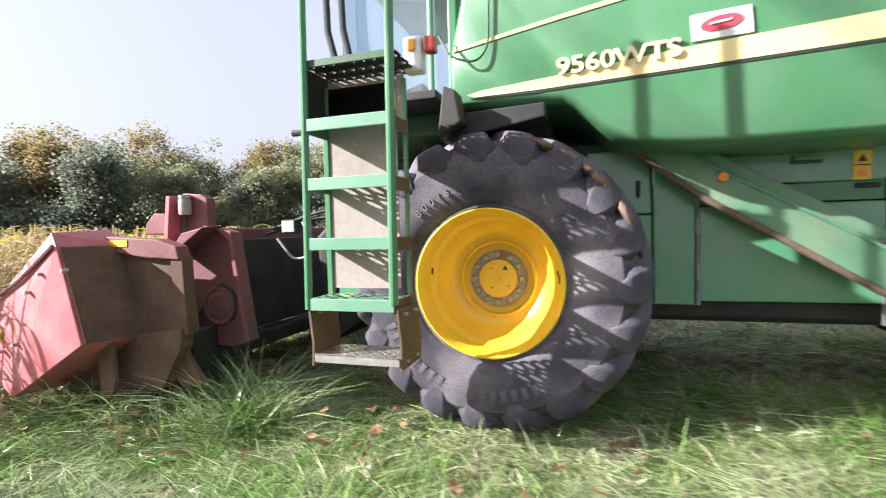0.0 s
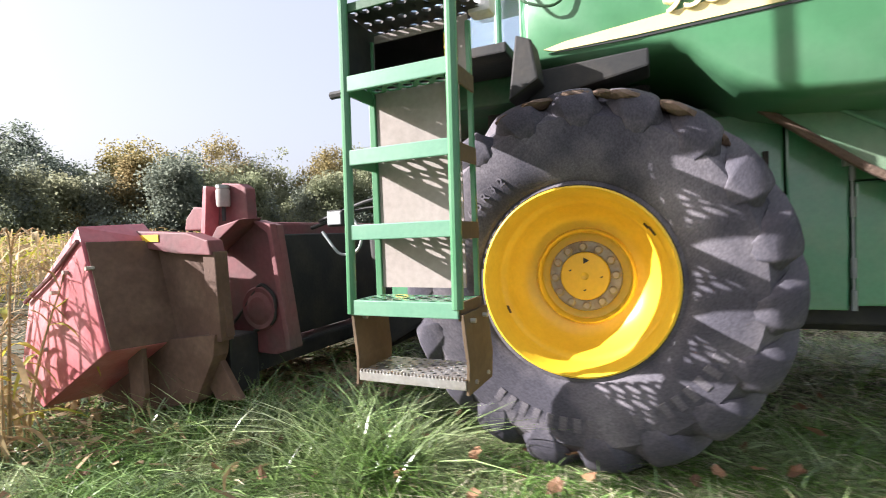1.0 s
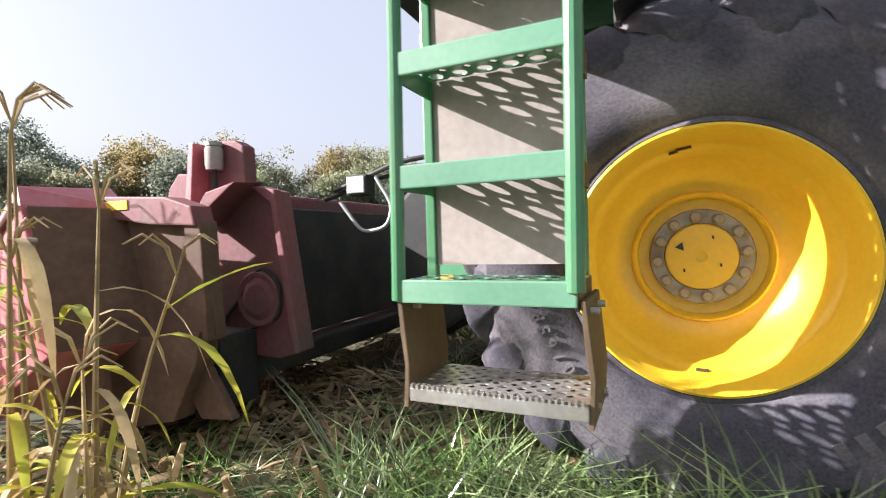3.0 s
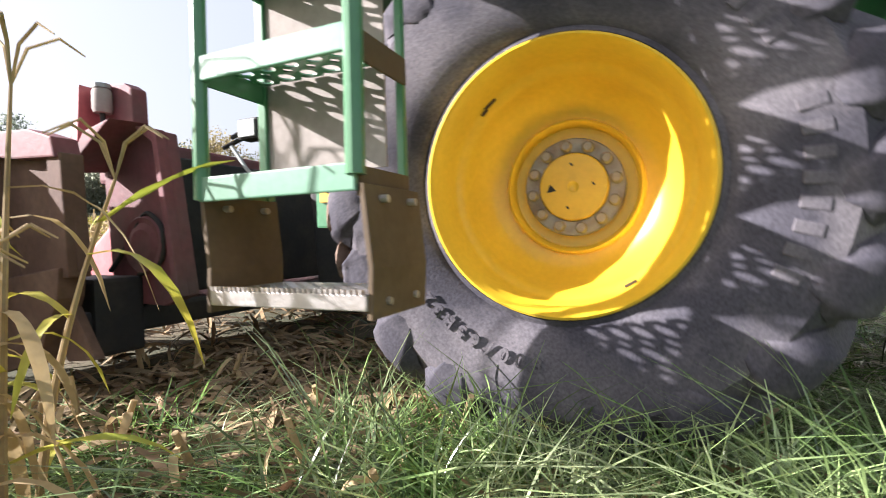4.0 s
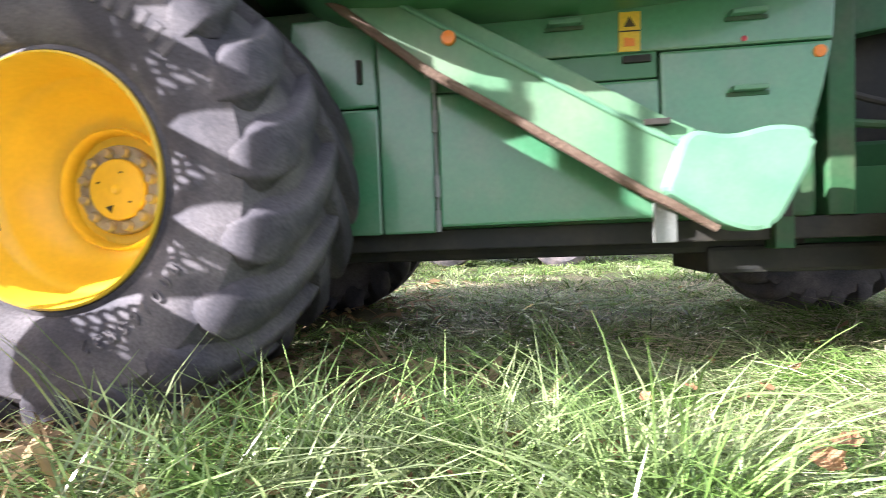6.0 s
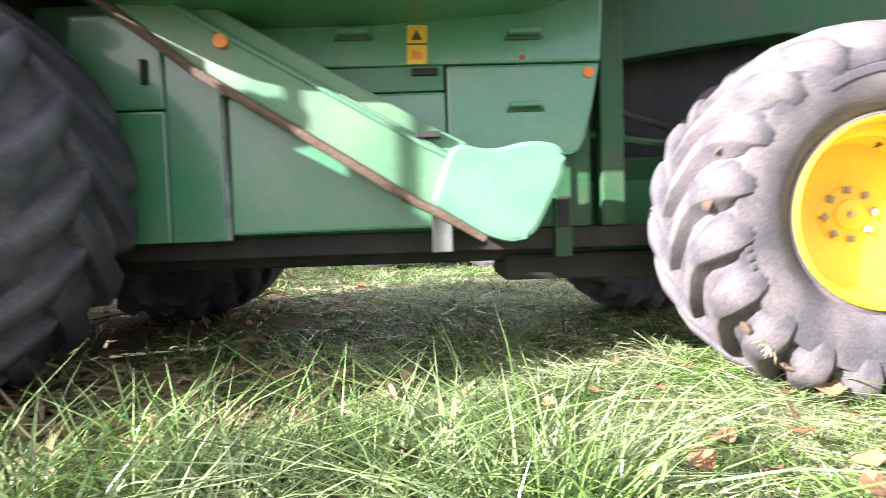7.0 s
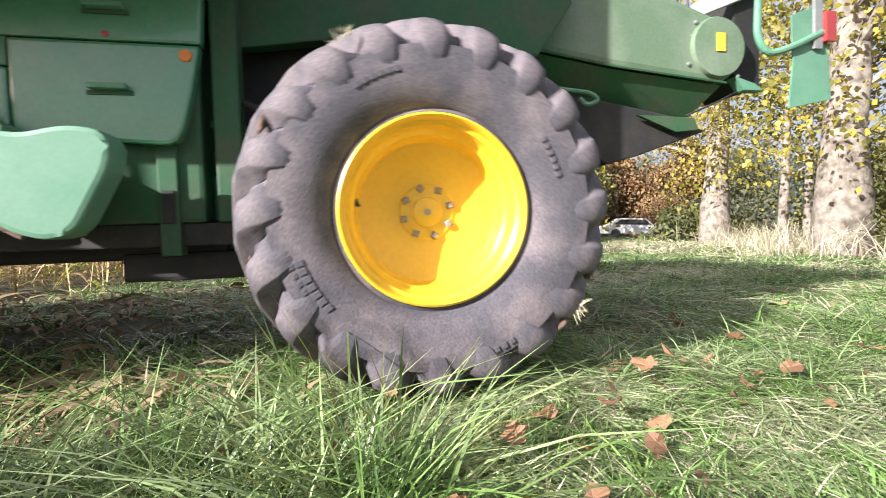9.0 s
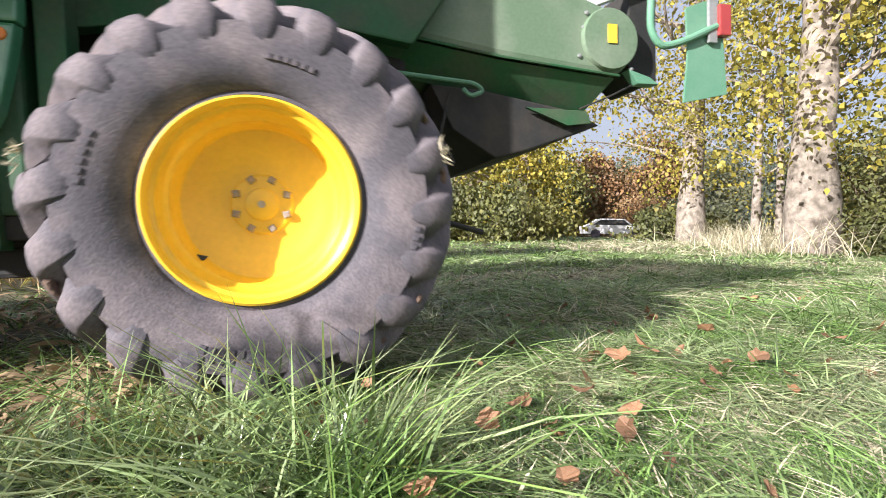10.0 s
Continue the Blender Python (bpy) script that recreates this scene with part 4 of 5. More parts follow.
    letters("CE", 0.042, 0.001, WHITE, h, pose(-2.42, -0.4065, 1.14, 90, 4, 0), "", "mark")
    part("header_label", box((-2.35, -0.405, 1.125), (-2.18, -0.401, 1.165), 0), LABEL, h, "faded yellow label")
    for i in range(5):
        y = 0.45 + i * 0.76
        bm = bmesh.new()
        a = [bm.verts.new(p) for p in ((-2.3, y - 0.22, 0.95), (-2.3, y + 0.22, 0.95), (-2.3, y + 0.22, 0.45), (-2.3, y - 0.22, 0.45))]
        tip = bm.verts.new((-3.7, y, 0.22))
        bm.faces.new(a)
        for k in range(4):
            bm.faces.new((a[k], a[(k + 1) % 4], tip))
        bmesh.ops.recalc_face_normals(bm, faces=bm.faces)
        part("row_divider", soften(bm, 0.02), RED, h, "pointed red row divider")
    for x, z in ((-2.30, 1.0), (-2.62, 0.87), (-2.50, 0.98), (-2.75, 0.55), (-2.9, 0.5)):
        part("bolt", tube([(x, -0.72, z), (x, -0.68, z)], 0.012, 6), BOLT, h)
    part("seam", tube([(-2.38, -0.705, 1.14), (-2.70, -0.68, 0.95), (-3.05, -0.64, 0.80)], 0.012, 6), RED_DIRTY_SHADED, h)


def raw_solid(front, back):
    """A convex plate between two outlines."""
    bm = bmesh.new()
    for p in list(front) + list(back):
        bm.verts.new(p)
    bmesh.ops.convex_hull(bm, input=bm.verts)
    for v in [v for v in bm.verts if not v.link_faces]:
        bm.verts.remove(v)
    return soften(bm, 0.006)


corn_header(header)


# ---------------------------------------------------------------- growth
def heights(x, y):
    return np.array([rise(a, b) for a, b in zip(x, y)])


def litter_share(x, y):
    """1 where corn litter covers the soil, 0 in the grass."""
    return np.clip((-2.05 - x + 0.35 * np.sin(y * 3)) / 0.9, 0, 1) * np.clip((y + 0.85 + 0.15 * np.sin(x * 4)) / 0.45, 0, 1)


def blades(x, y, length, width, lean, droop, levels=4, out=None):
    n = len(x)
    a = RNG.uniform(0, 2 * np.pi, n) if out is None else out
    d = np.stack([np.cos(a), np.sin(a)], 1)
    u = np.linspace(0, 1, levels)
    reach = (lean[:, None] * u + droop[:, None] * u ** 2.2) * length[:, None]
    up = length[:, None] * (u - 0.42 * (droop[:, None] * u ** 2) - 0.25 * lean[:, None] * u)
    p = np.zeros((n, levels, 3))
    p[..., 0] = x[:, None] + d[:, :1] * reach
    p[..., 1] = y[:, None] + d[:, 1:] * reach
    p[..., 2] = heights(x, y)[:, None] - 0.01 + up
    w = width[:, None] * np.array([0.75, 1.0, 0.75, 0.06])[None] if levels == 4 else width[:, None] * np.array([0.9, 1.0, 0.06])[None]
    s = np.stack([-d[:, 1], d[:, 0], np.zeros(n)], 1)
    t = RNG.uniform(-0.7, 0.7, n)
    s = s * np.cos(t)[:, None] + np.stack([np.zeros(n), np.zeros(n), np.ones(n)], 1) * np.sin(t)[:, None]
    return p, w, s


def tufts(count, per, x0, x1, y0, y1, spread, size, width, far, upright=1.0):
    """Grass in tufts; the blades of a tuft fan out from its middle."""
    cx, cy = RNG.uniform(x0, x1, count), RNG.uniform(y0, y1, count)
    vigour = 0.5 + 0.5 * np.sin(cx * 2.1 + 1.3 * np.sin(cy * 1.7)) * np.cos(cy * 2.6 + cx * 0.7)
    mown = np.clip(1.6 - np.hypot((cx - 0.25) / 1.0, (cy + 0.25) / 0.55), 0, 1)
    if not far:
        vigour = vigour * (1 - 0.62 * mown)
        keep = RNG.uniform(0, 1, count) > 0.93 * litter_share(cx, cy)
        cx, cy, vigour = cx[keep], cy[keep], vigour[keep]
    m = len(cx)
    r = np.abs(RNG.normal(0, spread, (m, per)))
    a = RNG.uniform(0, 2 * np.pi, (m, per))
    x, y = (cx[:, None] + r * np.cos(a)).ravel(), (cy[:, None] + r * np.sin(a)).ravel()
    out = (a + RNG.normal(0, 0.6, (m, per))).ravel()
    ln = (size * (0.35 + 0.75 * vigour[:, None]) * RNG.uniform(0.55, 1.4, (m, 1)) * RNG.uniform(0.45, 1.2, (m, per))).ravel()
    n = len(x)
    return blades(x, y, ln, width * RNG.uniform(0.6, 1.3, n), upright * RNG.uniform(0.1, 1.0, n), upright * RNG.uniform(0.3, 1.45, n), 3 if far else 4, out)


def joined(name, groups, material, label):
    p, w, s = (np.concatenate(c, 0) for c in zip(*groups))
    return sheet_mesh(name, p, w, material, label, "grass", s)


joined("grass", [
    tufts(5600, 24, -3.4, 2.8, -2.3, 0.9, 0.040, 0.225, 0.0048, False, 1.4),
    tufts(3600, 17, -4.6, 6.0, -1.6, 3.2, 0.05, 0.235, 0.0075, False, 1.25),
], GRASS, "long uneven green meadow grass")
joined("tall_grass", [tufts(260, 8, -2.8, -1.2, -0.62, -0.1, 0.05, 0.58, 0.0070, False, 0.7), tufts(80, 7, -0.6, 2.2, -0.4, 0.9, 0.05, 0.36, 0.008, False, 0.8)], GRASS, "tall coarse grass blades standing above the sward")
joined("dry_grass", [
    tufts(2300, 11, -1.3, 3.0, -2.2, 1.2, 0.10, 0.17, 0.0050, False, 1.6),
    tufts(3600, 11, -0.8, 3.0, -1.7, 0.5, 0.10, 0.19, 0.0054, False, 1.8),
    tufts(2000, 10, -2.6, 7.0, -0.8, 4.5, 0.12, 0.19, 0.0080, False, 1.2),
], GRASS_DRY, "pale dry grass between the green tufts")


joined("meadow_grass", [
    tufts(2600, 12, -4.4, 12.0, 2.5, 9.0, 0.12, 0.19, 0.014, True),
    tufts(3500, 8, -4.0, 30.0, 8.0, 30.0, 0.25, 0.24, 0.03, True),
], GRASS, "short green grass of the meadow beyond the track")
joined("dead_grass", [
    tufts(500, 8, 5.0, 14.0, 6.0, 14.0, 0.3, 0.32, 0.02, True),
], GRASS_DRY, "pale dead grass below the trees")


def litter():
    n = 9000
    x, y = RNG.uniform(-9, -1.4, n), RNG.uniform(-1.5, 4.5, n)
    near = RNG.uniform(0, 1, n) < 0.55
    x[near], y[near] = RNG.uniform(-4.2, -1.5, near.sum()), RNG.uniform(-1.4, 1.0, near.sum())
    k = RNG.uniform(0, 1, n) < litter_share(x, y) + 0.03
    x, y = x[k], y[k]
    n = len(x)
    a, ln = RNG.uniform(0, 2 * np.pi, n), RNG.uniform(0.05, 0.30, n)
    u = np.linspace(-0.5, 0.5, 4)
    p = np.zeros((n, 4, 3))
    bend = RNG.normal(0, 0.25, n)
    p[..., 0] = x[:, None] + ln[:, None] * (np.cos(a)[:, None] * u - np.sin(a)[:, None] * bend[:, None] * u ** 2)
    p[..., 1] = y[:, None] + ln[:, None] * (np.sin(a)[:, None] * u + np.cos(a)[:, None] * bend[:, None] * u ** 2)
    p[..., 2] = heights(x, y)[:, None] + RNG.uniform(0.005, 0.07, n)[:, None] + RNG.normal(0, 0.3, n)[:, None] * u * ln[:, None] + 0.02 * np.cos(u * 3)
    p[..., 2] = np.maximum(p[..., 2], heights(x, y)[:, None] + 0.003)
    w = RNG.uniform(0.006, 0.035, n)[:, None] * np.array([0.5, 1, 0.9, 0.3])[None]
    s = np.stack([-np.sin(a), np.cos(a), RNG.normal(0, 0.4, n)], 1)
    sheet_mesh("corn_litter", p, w, STRAW, "brown shredded corn leaves and stalks on the soil", "litter", s)


litter()


def leaf_shape(k):
    """A lobed dry leaf, curled."""
    rnd = random.Random(k)
    out = []
    for i in range(15):
        a = 2 * math.pi * i / 15
        r = (1.0 if i % 3 == 0 else 0.80) * rnd.uniform(0.7, 1.1) * (0.75 + 0.25 * math.cos(a))
        out.append((r * math.cos(a), 0.8 * r * math.sin(a)))
    v = [(0, 0, 0.06)] + [(x, y, 0.42 * x * x + 0.45 * y * y * (1 if k % 2 else -0.6) + rnd.uniform(-0.1, 0.1) + 0.1) for x, y in out]
    return v, [(0, i + 1, (i + 1) % 15 + 1) for i in range(15)]


LEAF_MESHES = []
for k in range(5):
    v, f = leaf_shape(k)
    me = bpy.data.meshes.new("fallen_leaf")
    me.from_pydata(v, [], f)
    me.materials.append(LEAF_BROWN)
    LEAF_MESHES.append(me)


def fallen(x, y, size, k, tilt=25, lift=0.05):
    ob = new("fallen_leaf", LEAF_MESHES[k % 5])
    ob.matrix_basis = pose(x, y, rise(x, y) + lift, random.uniform(-tilt, tilt), random.uniform(-tilt, tilt), random.uniform(0, 360)) @ Matrix.Diagonal((1.3 * size, 1.3 * size, 1.3 * size, 1))
    tagged(ob, "curled brown autumn leaf lying in the grass", "leaf", "fallen autumn leaves")


for i in range(150):
    fallen(random.uniform(-3.0, 2.2), random.uniform(-1.2, 1.6) if i % 3 else random.uniform(-2.2, 0.2), random.uniform(0.028, 0.05), i, 40, random.uniform(0.02, 0.075))
for i in range(45):
    fallen(random.uniform(-2.0, 6.0), random.uniform(0.5, 4.0), random.uniform(0.028, 0.042), i, 25, 0.035)
for i, (x, y, s) in enumerate(((-2.40, -0.25, 0.05), (-0.20, 0.30, 0.07), (-0.02, 0.36, 0.06), (-1.70, -0.10, 0.06), (-1.95, -0.02, 0.045), (-2.05, 0.14, 0.05), (-1.45, -0.14, 0.05), (-2.25, -0.42, 0.05), (-0.95, -0.2, 0.05), (-0.55, -0.02, 0.055), (0.32, 0.15, 0.06), (-2.7, -0.6, 0.05), (-1.2, -0.45, 0.05), (0.5, 0.6, 0.06), (0.9, 0.3, 0.06), (-0.8, 0.4, 0.05))):
    fallen(x, y, s, i, 35, 0.085)


# ---------------------------------------------------------------- corn
def corn_leaf_points(rnd, base, a, ln, rise_k, droop):
    pts = []
    for i in range(7):
        u = i / 6
        pts.append(Vector(base) + Vector((math.cos(a), math.sin(a), 0)) * ln * (u * (0.9 - 0.25 * droop * u)) + Vector((0, 0, ln * (rise_k * u - droop * u * u))))
    return pts


def ribbon(pts, width, fold=0.25):
    """A folded leaf along the points, with a midrib."""
    v, f = [], []
    for i, p in enumerate(pts):
        u = i / (len(pts) - 1)
        d = (pts[min(i + 1, len(pts) - 1)] - pts[max(i - 1, 0)]).normalized()
        s = d.cross(Vector((0, 0, 1)))
        s = s.normalized() if s.length > 1e-3 else Vector((1, 0, 0))
        up = s.cross(d)
        w = width * (0.55 + 1.6 * u) * (1 - u) ** 0.6 if u < 1 else 0.001
        wave = 0.15 * math.sin(u * 14) * w
        v += [p - s * w + up * (w * fold + wave), p, p + s * w + up * (w * fold - wave)]
    for i in range(len(pts) - 1):
        for k in range(2):
            f.append((i * 3 + k, i * 3 + k + 1, i * 3 + k + 4, i * 3 + k + 3))
    return v, f


def corn_plant(x, y, height, seed, lean=(0, 0), fresh=0.5, leaves=7, extra=()):
    rnd = random.Random(seed)
    th = tagged(new("corn_plant"), "ripe corn plant with drying yellow-green leaves", "corn plant", "standing corn plants")
    th.matrix_basis = pose(x, y, rise(x, y))
    n = 7
    pts = [(lean[0] * (i / n) ** 1.6, lean[1] * (i / n) ** 1.6, height * i / n) for i in range(n + 1)]
    part("stalk", tube(pts, [0.013 - 0.009 * i / n for i in range(n + 1)], 8), CORN_DRY, th, "dry jointed stalk", True)
    for i in range(leaves):
        u = 0.12 + 0.72 * i / leaves
        k = u * n
        b = Vector(pts[int(k)]).lerp(Vector(pts[int(k) + 1]), k - int(k))
        a = rnd.uniform(0, 6.28)
        dry = rnd.random() > fresh
        v, f = ribbon(corn_leaf_points(rnd, b, a, rnd.uniform(0.28, 0.48), rnd.uniform(0.2, 0.7) if not dry else rnd.uniform(-0.1, 0.4), rnd.uniform(0.5, 1.0) if not dry else rnd.uniform(0.9, 1.3)), rnd.uniform(0.011, 0.020))
        raw("leaf", v, f, CORN_DRY if dry else CORN_LEAF, th, "withered brown leaf" if dry else "yellow-green leaf", True)
    for z, a, ln, up, dr in extra:
        k = z / height * n
        b = Vector(pts[int(k)]).lerp(Vector(pts[int(k) + 1]), k - int(k))
        v, f = ribbon(corn_leaf_points(rnd, b, radians(a), ln, up, dr), 0.021)
        raw("leaf", v, f, CORN_LEAF, th, "yellow-green leaf", True)
    top = Vector(pts[-1])
    for i in range(5):
        a = rnd.uniform(0, 6.28)
        q = [top, top + Vector((0.03 * math.cos(a), 0.03 * math.sin(a), 0.09)), top + Vector((0.09 * math.cos(a), 0.09 * math.sin(a), 0.13)), top + Vector((0.14 * math.cos(a), 0.14 * math.sin(a), 0.10))]
        part("tassel", tube(q, [0.003, 0.004, 0.004, 0.002], 5), CORN_DRY, th)
    return th


for i, (x, y, h, lx, ly, fr) in enumerate(((-3.20, -0.92, 1.05, -0.05, 0.06, 0.35), (-3.30, -0.80, 0.85, 0.16, 0.10, 0.7), (-3.45, -1.0, 1.25, 0.1, -0.02, 0.5), (-3.62, -0.88, 1.35, -0.1, 0.03, 0.5),
                                          (-3.30, -1.12, 0.75, 0.05, -0.1, 0.3), (-3.12, -0.98, 0.6, -0.1, 0.05, 0.1), (-3.38, -0.90, 0.9, -0.12, -0.06, 0.15), (-3.24, -1.04, 0.55, 0.14, 0.0, 0.2), (-3.85, -1.05, 1.5, 0.05, 0.0, 0.6), (-4.10, -0.95, 1.45, -0.1, 0.0, 0.6), (-4.4, -1.1, 1.55, 0.1, 0, 0.6), (-4.7, -0.95, 1.5, 0, 0, 0.5))):
    corn_plant(x, y, h, 40 + i, (lx, ly), fr, 3 if i == 1 else 11, ((0.74, 20, 0.42, 0.62, 0.25), (0.66, 14, 0.46, 0.28, 0.85), (0.5, 200, 0.35, 0.8, 0.9)) if i == 1 else ())


def broken_stub(x, y, h, tx, ty):
    th = tagged(new("corn_stub"), "cut dry corn stub with torn husk", "corn stub", "cut corn stubs")
    th.matrix_basis = pose(x, y, rise(x, y) - 0.01, tx, ty, 0)
    part("stalk", tube([(0, 0, 0), (0.005, 0, h * 0.5), (0, 0.004, h)], [0.013, 0.012, 0.010], 8), CORN_DRY, th)
    rnd = random.Random(int(x * 100))
    for i in range(3):
        v, f = ribbon(corn_leaf_points(rnd, (0, 0, h * (0.3 + 0.25 * i)), rnd.uniform(0, 6.28), 0.16, 0.5, 1.0), 0.014)
        raw("husk", v, f, CORN_DRY, th, "", True)


for i in range(16):
    broken_stub(-2.55 - 0.22 * (i % 8) + random.uniform(-0.06, 0.06), -0.55 + 0.62 * (i // 8) + random.uniform(-0.1, 0.1), random.uniform(0.12, 0.26), random.uniform(-30, 30), random.uniform(-25, 30))


def corn_field():
    rnd = np.random.default_rng(5)
    spots = []
    for x in np.arange(-4.25, -16, -0.75):
        for y in np.arange(4.6, 26, 0.22):
            if x > -7 or (y < 12 and x > -12):
                spots.append((x, y))
    for x in np.arange(-9.6, -22, -0.75):
        for y in np.arange(-1.3, 8, 0.30):
            spots.append((x, y))
    for x in np.arange(-5.0, -9.4, -0.3):
        spots.append((x, -1.1)), spots.append((x, -1.8))
    s = np.array(spots) + rnd.normal(0, 0.06, (len(spots), 2))
    n, per = len(s), 9
    h = rnd.uniform(0.95, 1.35, n)
    z0 = heights(s[:, 0], s[:, 1])
    st = np.zeros((n, 3, 3))
    u = np.linspace(0, 1, 3)
    tip = rnd.normal(0, 0.08, (n, 2))
    st[..., 0], st[..., 1] = s[:, :1] + tip[:, :1] * u, s[:, 1:] + tip[:, 1:] * u
    st[..., 2] = z0[:, None] + h[:, None] * u
    sheet_mesh("corn_stalks", st, np.full((n, 3), 0.024), CORN_DRY, "stalks of the standing corn", "corn field")
    a = rnd.uniform(0, 2 * np.pi, (n, per)).ravel()
    ln = rnd.uniform(0.35, 0.7, n * per)
    b = np.repeat(s, per, 0)
    hz = (h[:, None] * np.linspace(0.12, 0.92, per)[None]).ravel()
    lv = np.linspace(0, 1, 5)
    up, dr = rnd.uniform(0.2, 0.9, n * per), rnd.uniform(0.6, 1.4, n * per)
    p = np.zeros((n * per, 5, 3))
    p[..., 0] = b[:, :1] + np.cos(a)[:, None] * ln[:, None] * lv
    p[..., 1] = b[:, 1:] + np.sin(a)[:, None] * ln[:, None] * lv
    p[..., 2] = np.maximum(np.repeat(z0, per)[:, None] + hz[:, None] + ln[:, None] * (up[:, None] * lv - dr[:, None] * lv ** 2), np.repeat(z0, per)[:, None] + 0.01)
    w = rnd.uniform(0.03, 0.055, n * per)[:, None] * np.array([0.5, 1, 0.9, 0.6, 0.05])[None]
    side = np.stack([-np.sin(a), np.cos(a), rnd.normal(0, 0.35, n * per)], 1)
    dry = rnd.uniform(0, 1, n * per) < 0.72 - 0.35 * (hz > 1.0)
    sheet_mesh("corn_leaves", p[~dry], w[~dry], CORN_LEAF, "yellow-green leaves of the standing corn", "corn field", side[~dry])
    sheet_mesh("dry_corn_leaves", p[dry], w[dry], CORN_DRY, "withered leaves of the standing corn", "corn field", side[dry])


corn_field()


# ---------------------------------------------------------------- trees
def limb(bm, rnd, start, way, length, r, depth, ends, curve=0.25, seg=7):
    """A limb that tapers, bends and forks."""
    pts, rs, p, d = [Vector(start)], [r], Vector(start), Vector(way).normalized()
    steps = 4
    for i in range(steps):
        d = (d + Vector((rnd.uniform(-1, 1), rnd.uniform(-1, 1), rnd.uniform(-0.4, 0.8))) * curve).normalized()
        p = p + d * length / steps
        pts.append(p.copy())
        rs.append(max(r * (1 - 0.62 * (i + 1) / steps), 0.004))
    tube(pts, rs, seg, bm, False)
    if depth == 0:
        ends.append((pts[-1], d))
        ends.append((pts[2], d))
        return
    for i in range(rnd.choice((2, 3, 3))):
        q = pts[rnd.randint(2, steps)]
        nd = (d + Vector((rnd.uniform(-1, 1), rnd.uniform(-1, 1), rnd.uniform(-0.5, 0.9)))).normalized()
        limb(bm, rnd, q, nd, length * rnd.uniform(0.55, 0.8), rs[-1] * rnd.uniform(0.7, 1.0), depth - 1, ends, curve, max(4, seg - 1))


def leaf_cloud(centres, per, spread, size, flat=0.7):
    """Small two-sided leaves round the given places: points, widths and sides for sheet_mesh."""
    c = np.repeat(np.array(centres), per, 0)
    n = len(c)
    p0 = c + RNG.normal(0, 1, (n, 3)) * spread * np.array([1, 1, flat])
    d = RNG.normal(0, 1, (n, 3)) + np.array([0, 0, -0.6])
    d /= np.linalg.norm(d, axis=1)[:, None]
    ln = size * RNG.uniform(0.6, 1.3, n)
    u = np.array([0, 0.45, 1.0])
    p = p0[:, None] + d[:, None] * (ln[:, None] * u)[..., None]
    p[:, 1, 2] += 0.12 * ln
    s = np.cross(d, RNG.normal(0, 1, (n, 3)))
    s /= np.maximum(np.linalg.norm(s, axis=1), 1e-6)[:, None]
    return p, ln[:, None] * np.array([0.25, 0.85, 0.08])[None], s


def tree(name, x, y, r, height, seed, bark, leaf_mat, label, fork=0.45, depth=3, leaves=24, spread=0.35, size=0.12, low=None, lean=0.0, branches=9):
    rnd = random.Random(seed)
    th = tagged(new(name), label, "tree")
    th.matrix_basis = pose(x, y, rise(x, y) - 0.05)
    bm, ends = bmesh.new(), []
    n = 9
    pts = [Vector((lean * (i / n) ** 2 * height + rnd.uniform(-0.05, 0.05) * r * i, rnd.uniform(-0.05, 0.05) * r * i, height * i / n)) for i in range(n + 1)]
    tube(pts, [r * (1.2 if i == 0 else 1.05 if i == 1 else 1.0 - 0.72 * i / n) for i in range(n + 1)], 20, bm, False)
    for v in bm.verts:
        v.co += noise.noise_vector(v.co * 1.7) * r * 0.16
    for i in range(branches):
        k = fork + (0.97 - fork) * i / branches
        b = pts[int(k * n)].lerp(pts[min(int(k * n) + 1, n)], k * n - int(k * n))
        a = rnd.uniform(0, 6.28)
        limb(bm, rnd, b, (math.cos(a), math.sin(a), rnd.uniform(0.1, 0.8)), height * rnd.uniform(0.18, 0.32), r * rnd.uniform(0.14, 0.3), depth - 1, ends)
    part("trunk", bm, bark, th, "", True)
    if leaf_mat and ends:
        cs = [tuple(e[0]) for e in ends] + (low or [])
        p, w, s = leaf_cloud(cs, leaves, spread, size)
        crown = sheet_mesh("crown", p, w, leaf_mat, "", "", s, "")
        crown.parent = th
    return th


def low_leaves(rnd, n, r, z0, z1):
    """Places for leaves that hang round a trunk."""
    return [(r * math.cos(a) * k, r * math.sin(a) * k, z) for a, k, z in ((rnd.uniform(0, 6.28), rnd.uniform(0.9, 2.3), rnd.uniform(z0, z1)) for _ in range(n))]


rr = random.Random(8)
tree("plane_tree", 8.65, 6.6, 0.46, 11.0, 21, BARK, LEAF_YELLOW, "old tree with pale flaking bark and yellow leaves", 0.30, 3, 26, 0.40, 0.12, low_leaves(rr, 110, 0.75, 1.9, 6.5))
tree("ivy_tree", 11.7, 13.5, 0.44, 12.0, 22, BARK, LEAF_YELLOW, "tree trunk overgrown with yellow-green climbing leaves", 0.25, 3, 30, 0.5, 0.13, low_leaves(rr, 100, 0.75, 1.6, 8.0))
tree("young_tree", 10.1, 9.3, 0.13, 6.5, 23, BARK, LEAF_YELLOW, "slim pale-barked tree with thin yellow foliage", 0.3, 3, 9, 0.3, 0.10, None, 0.03)
tree("young_tree", 10.6, 9.0, 0.12, 6.5, 24, BARK, LEAF_GREEN, "slim pale-barked tree with thin foliage", 0.35, 3, 9, 0.3, 0.10, None, -0.04)
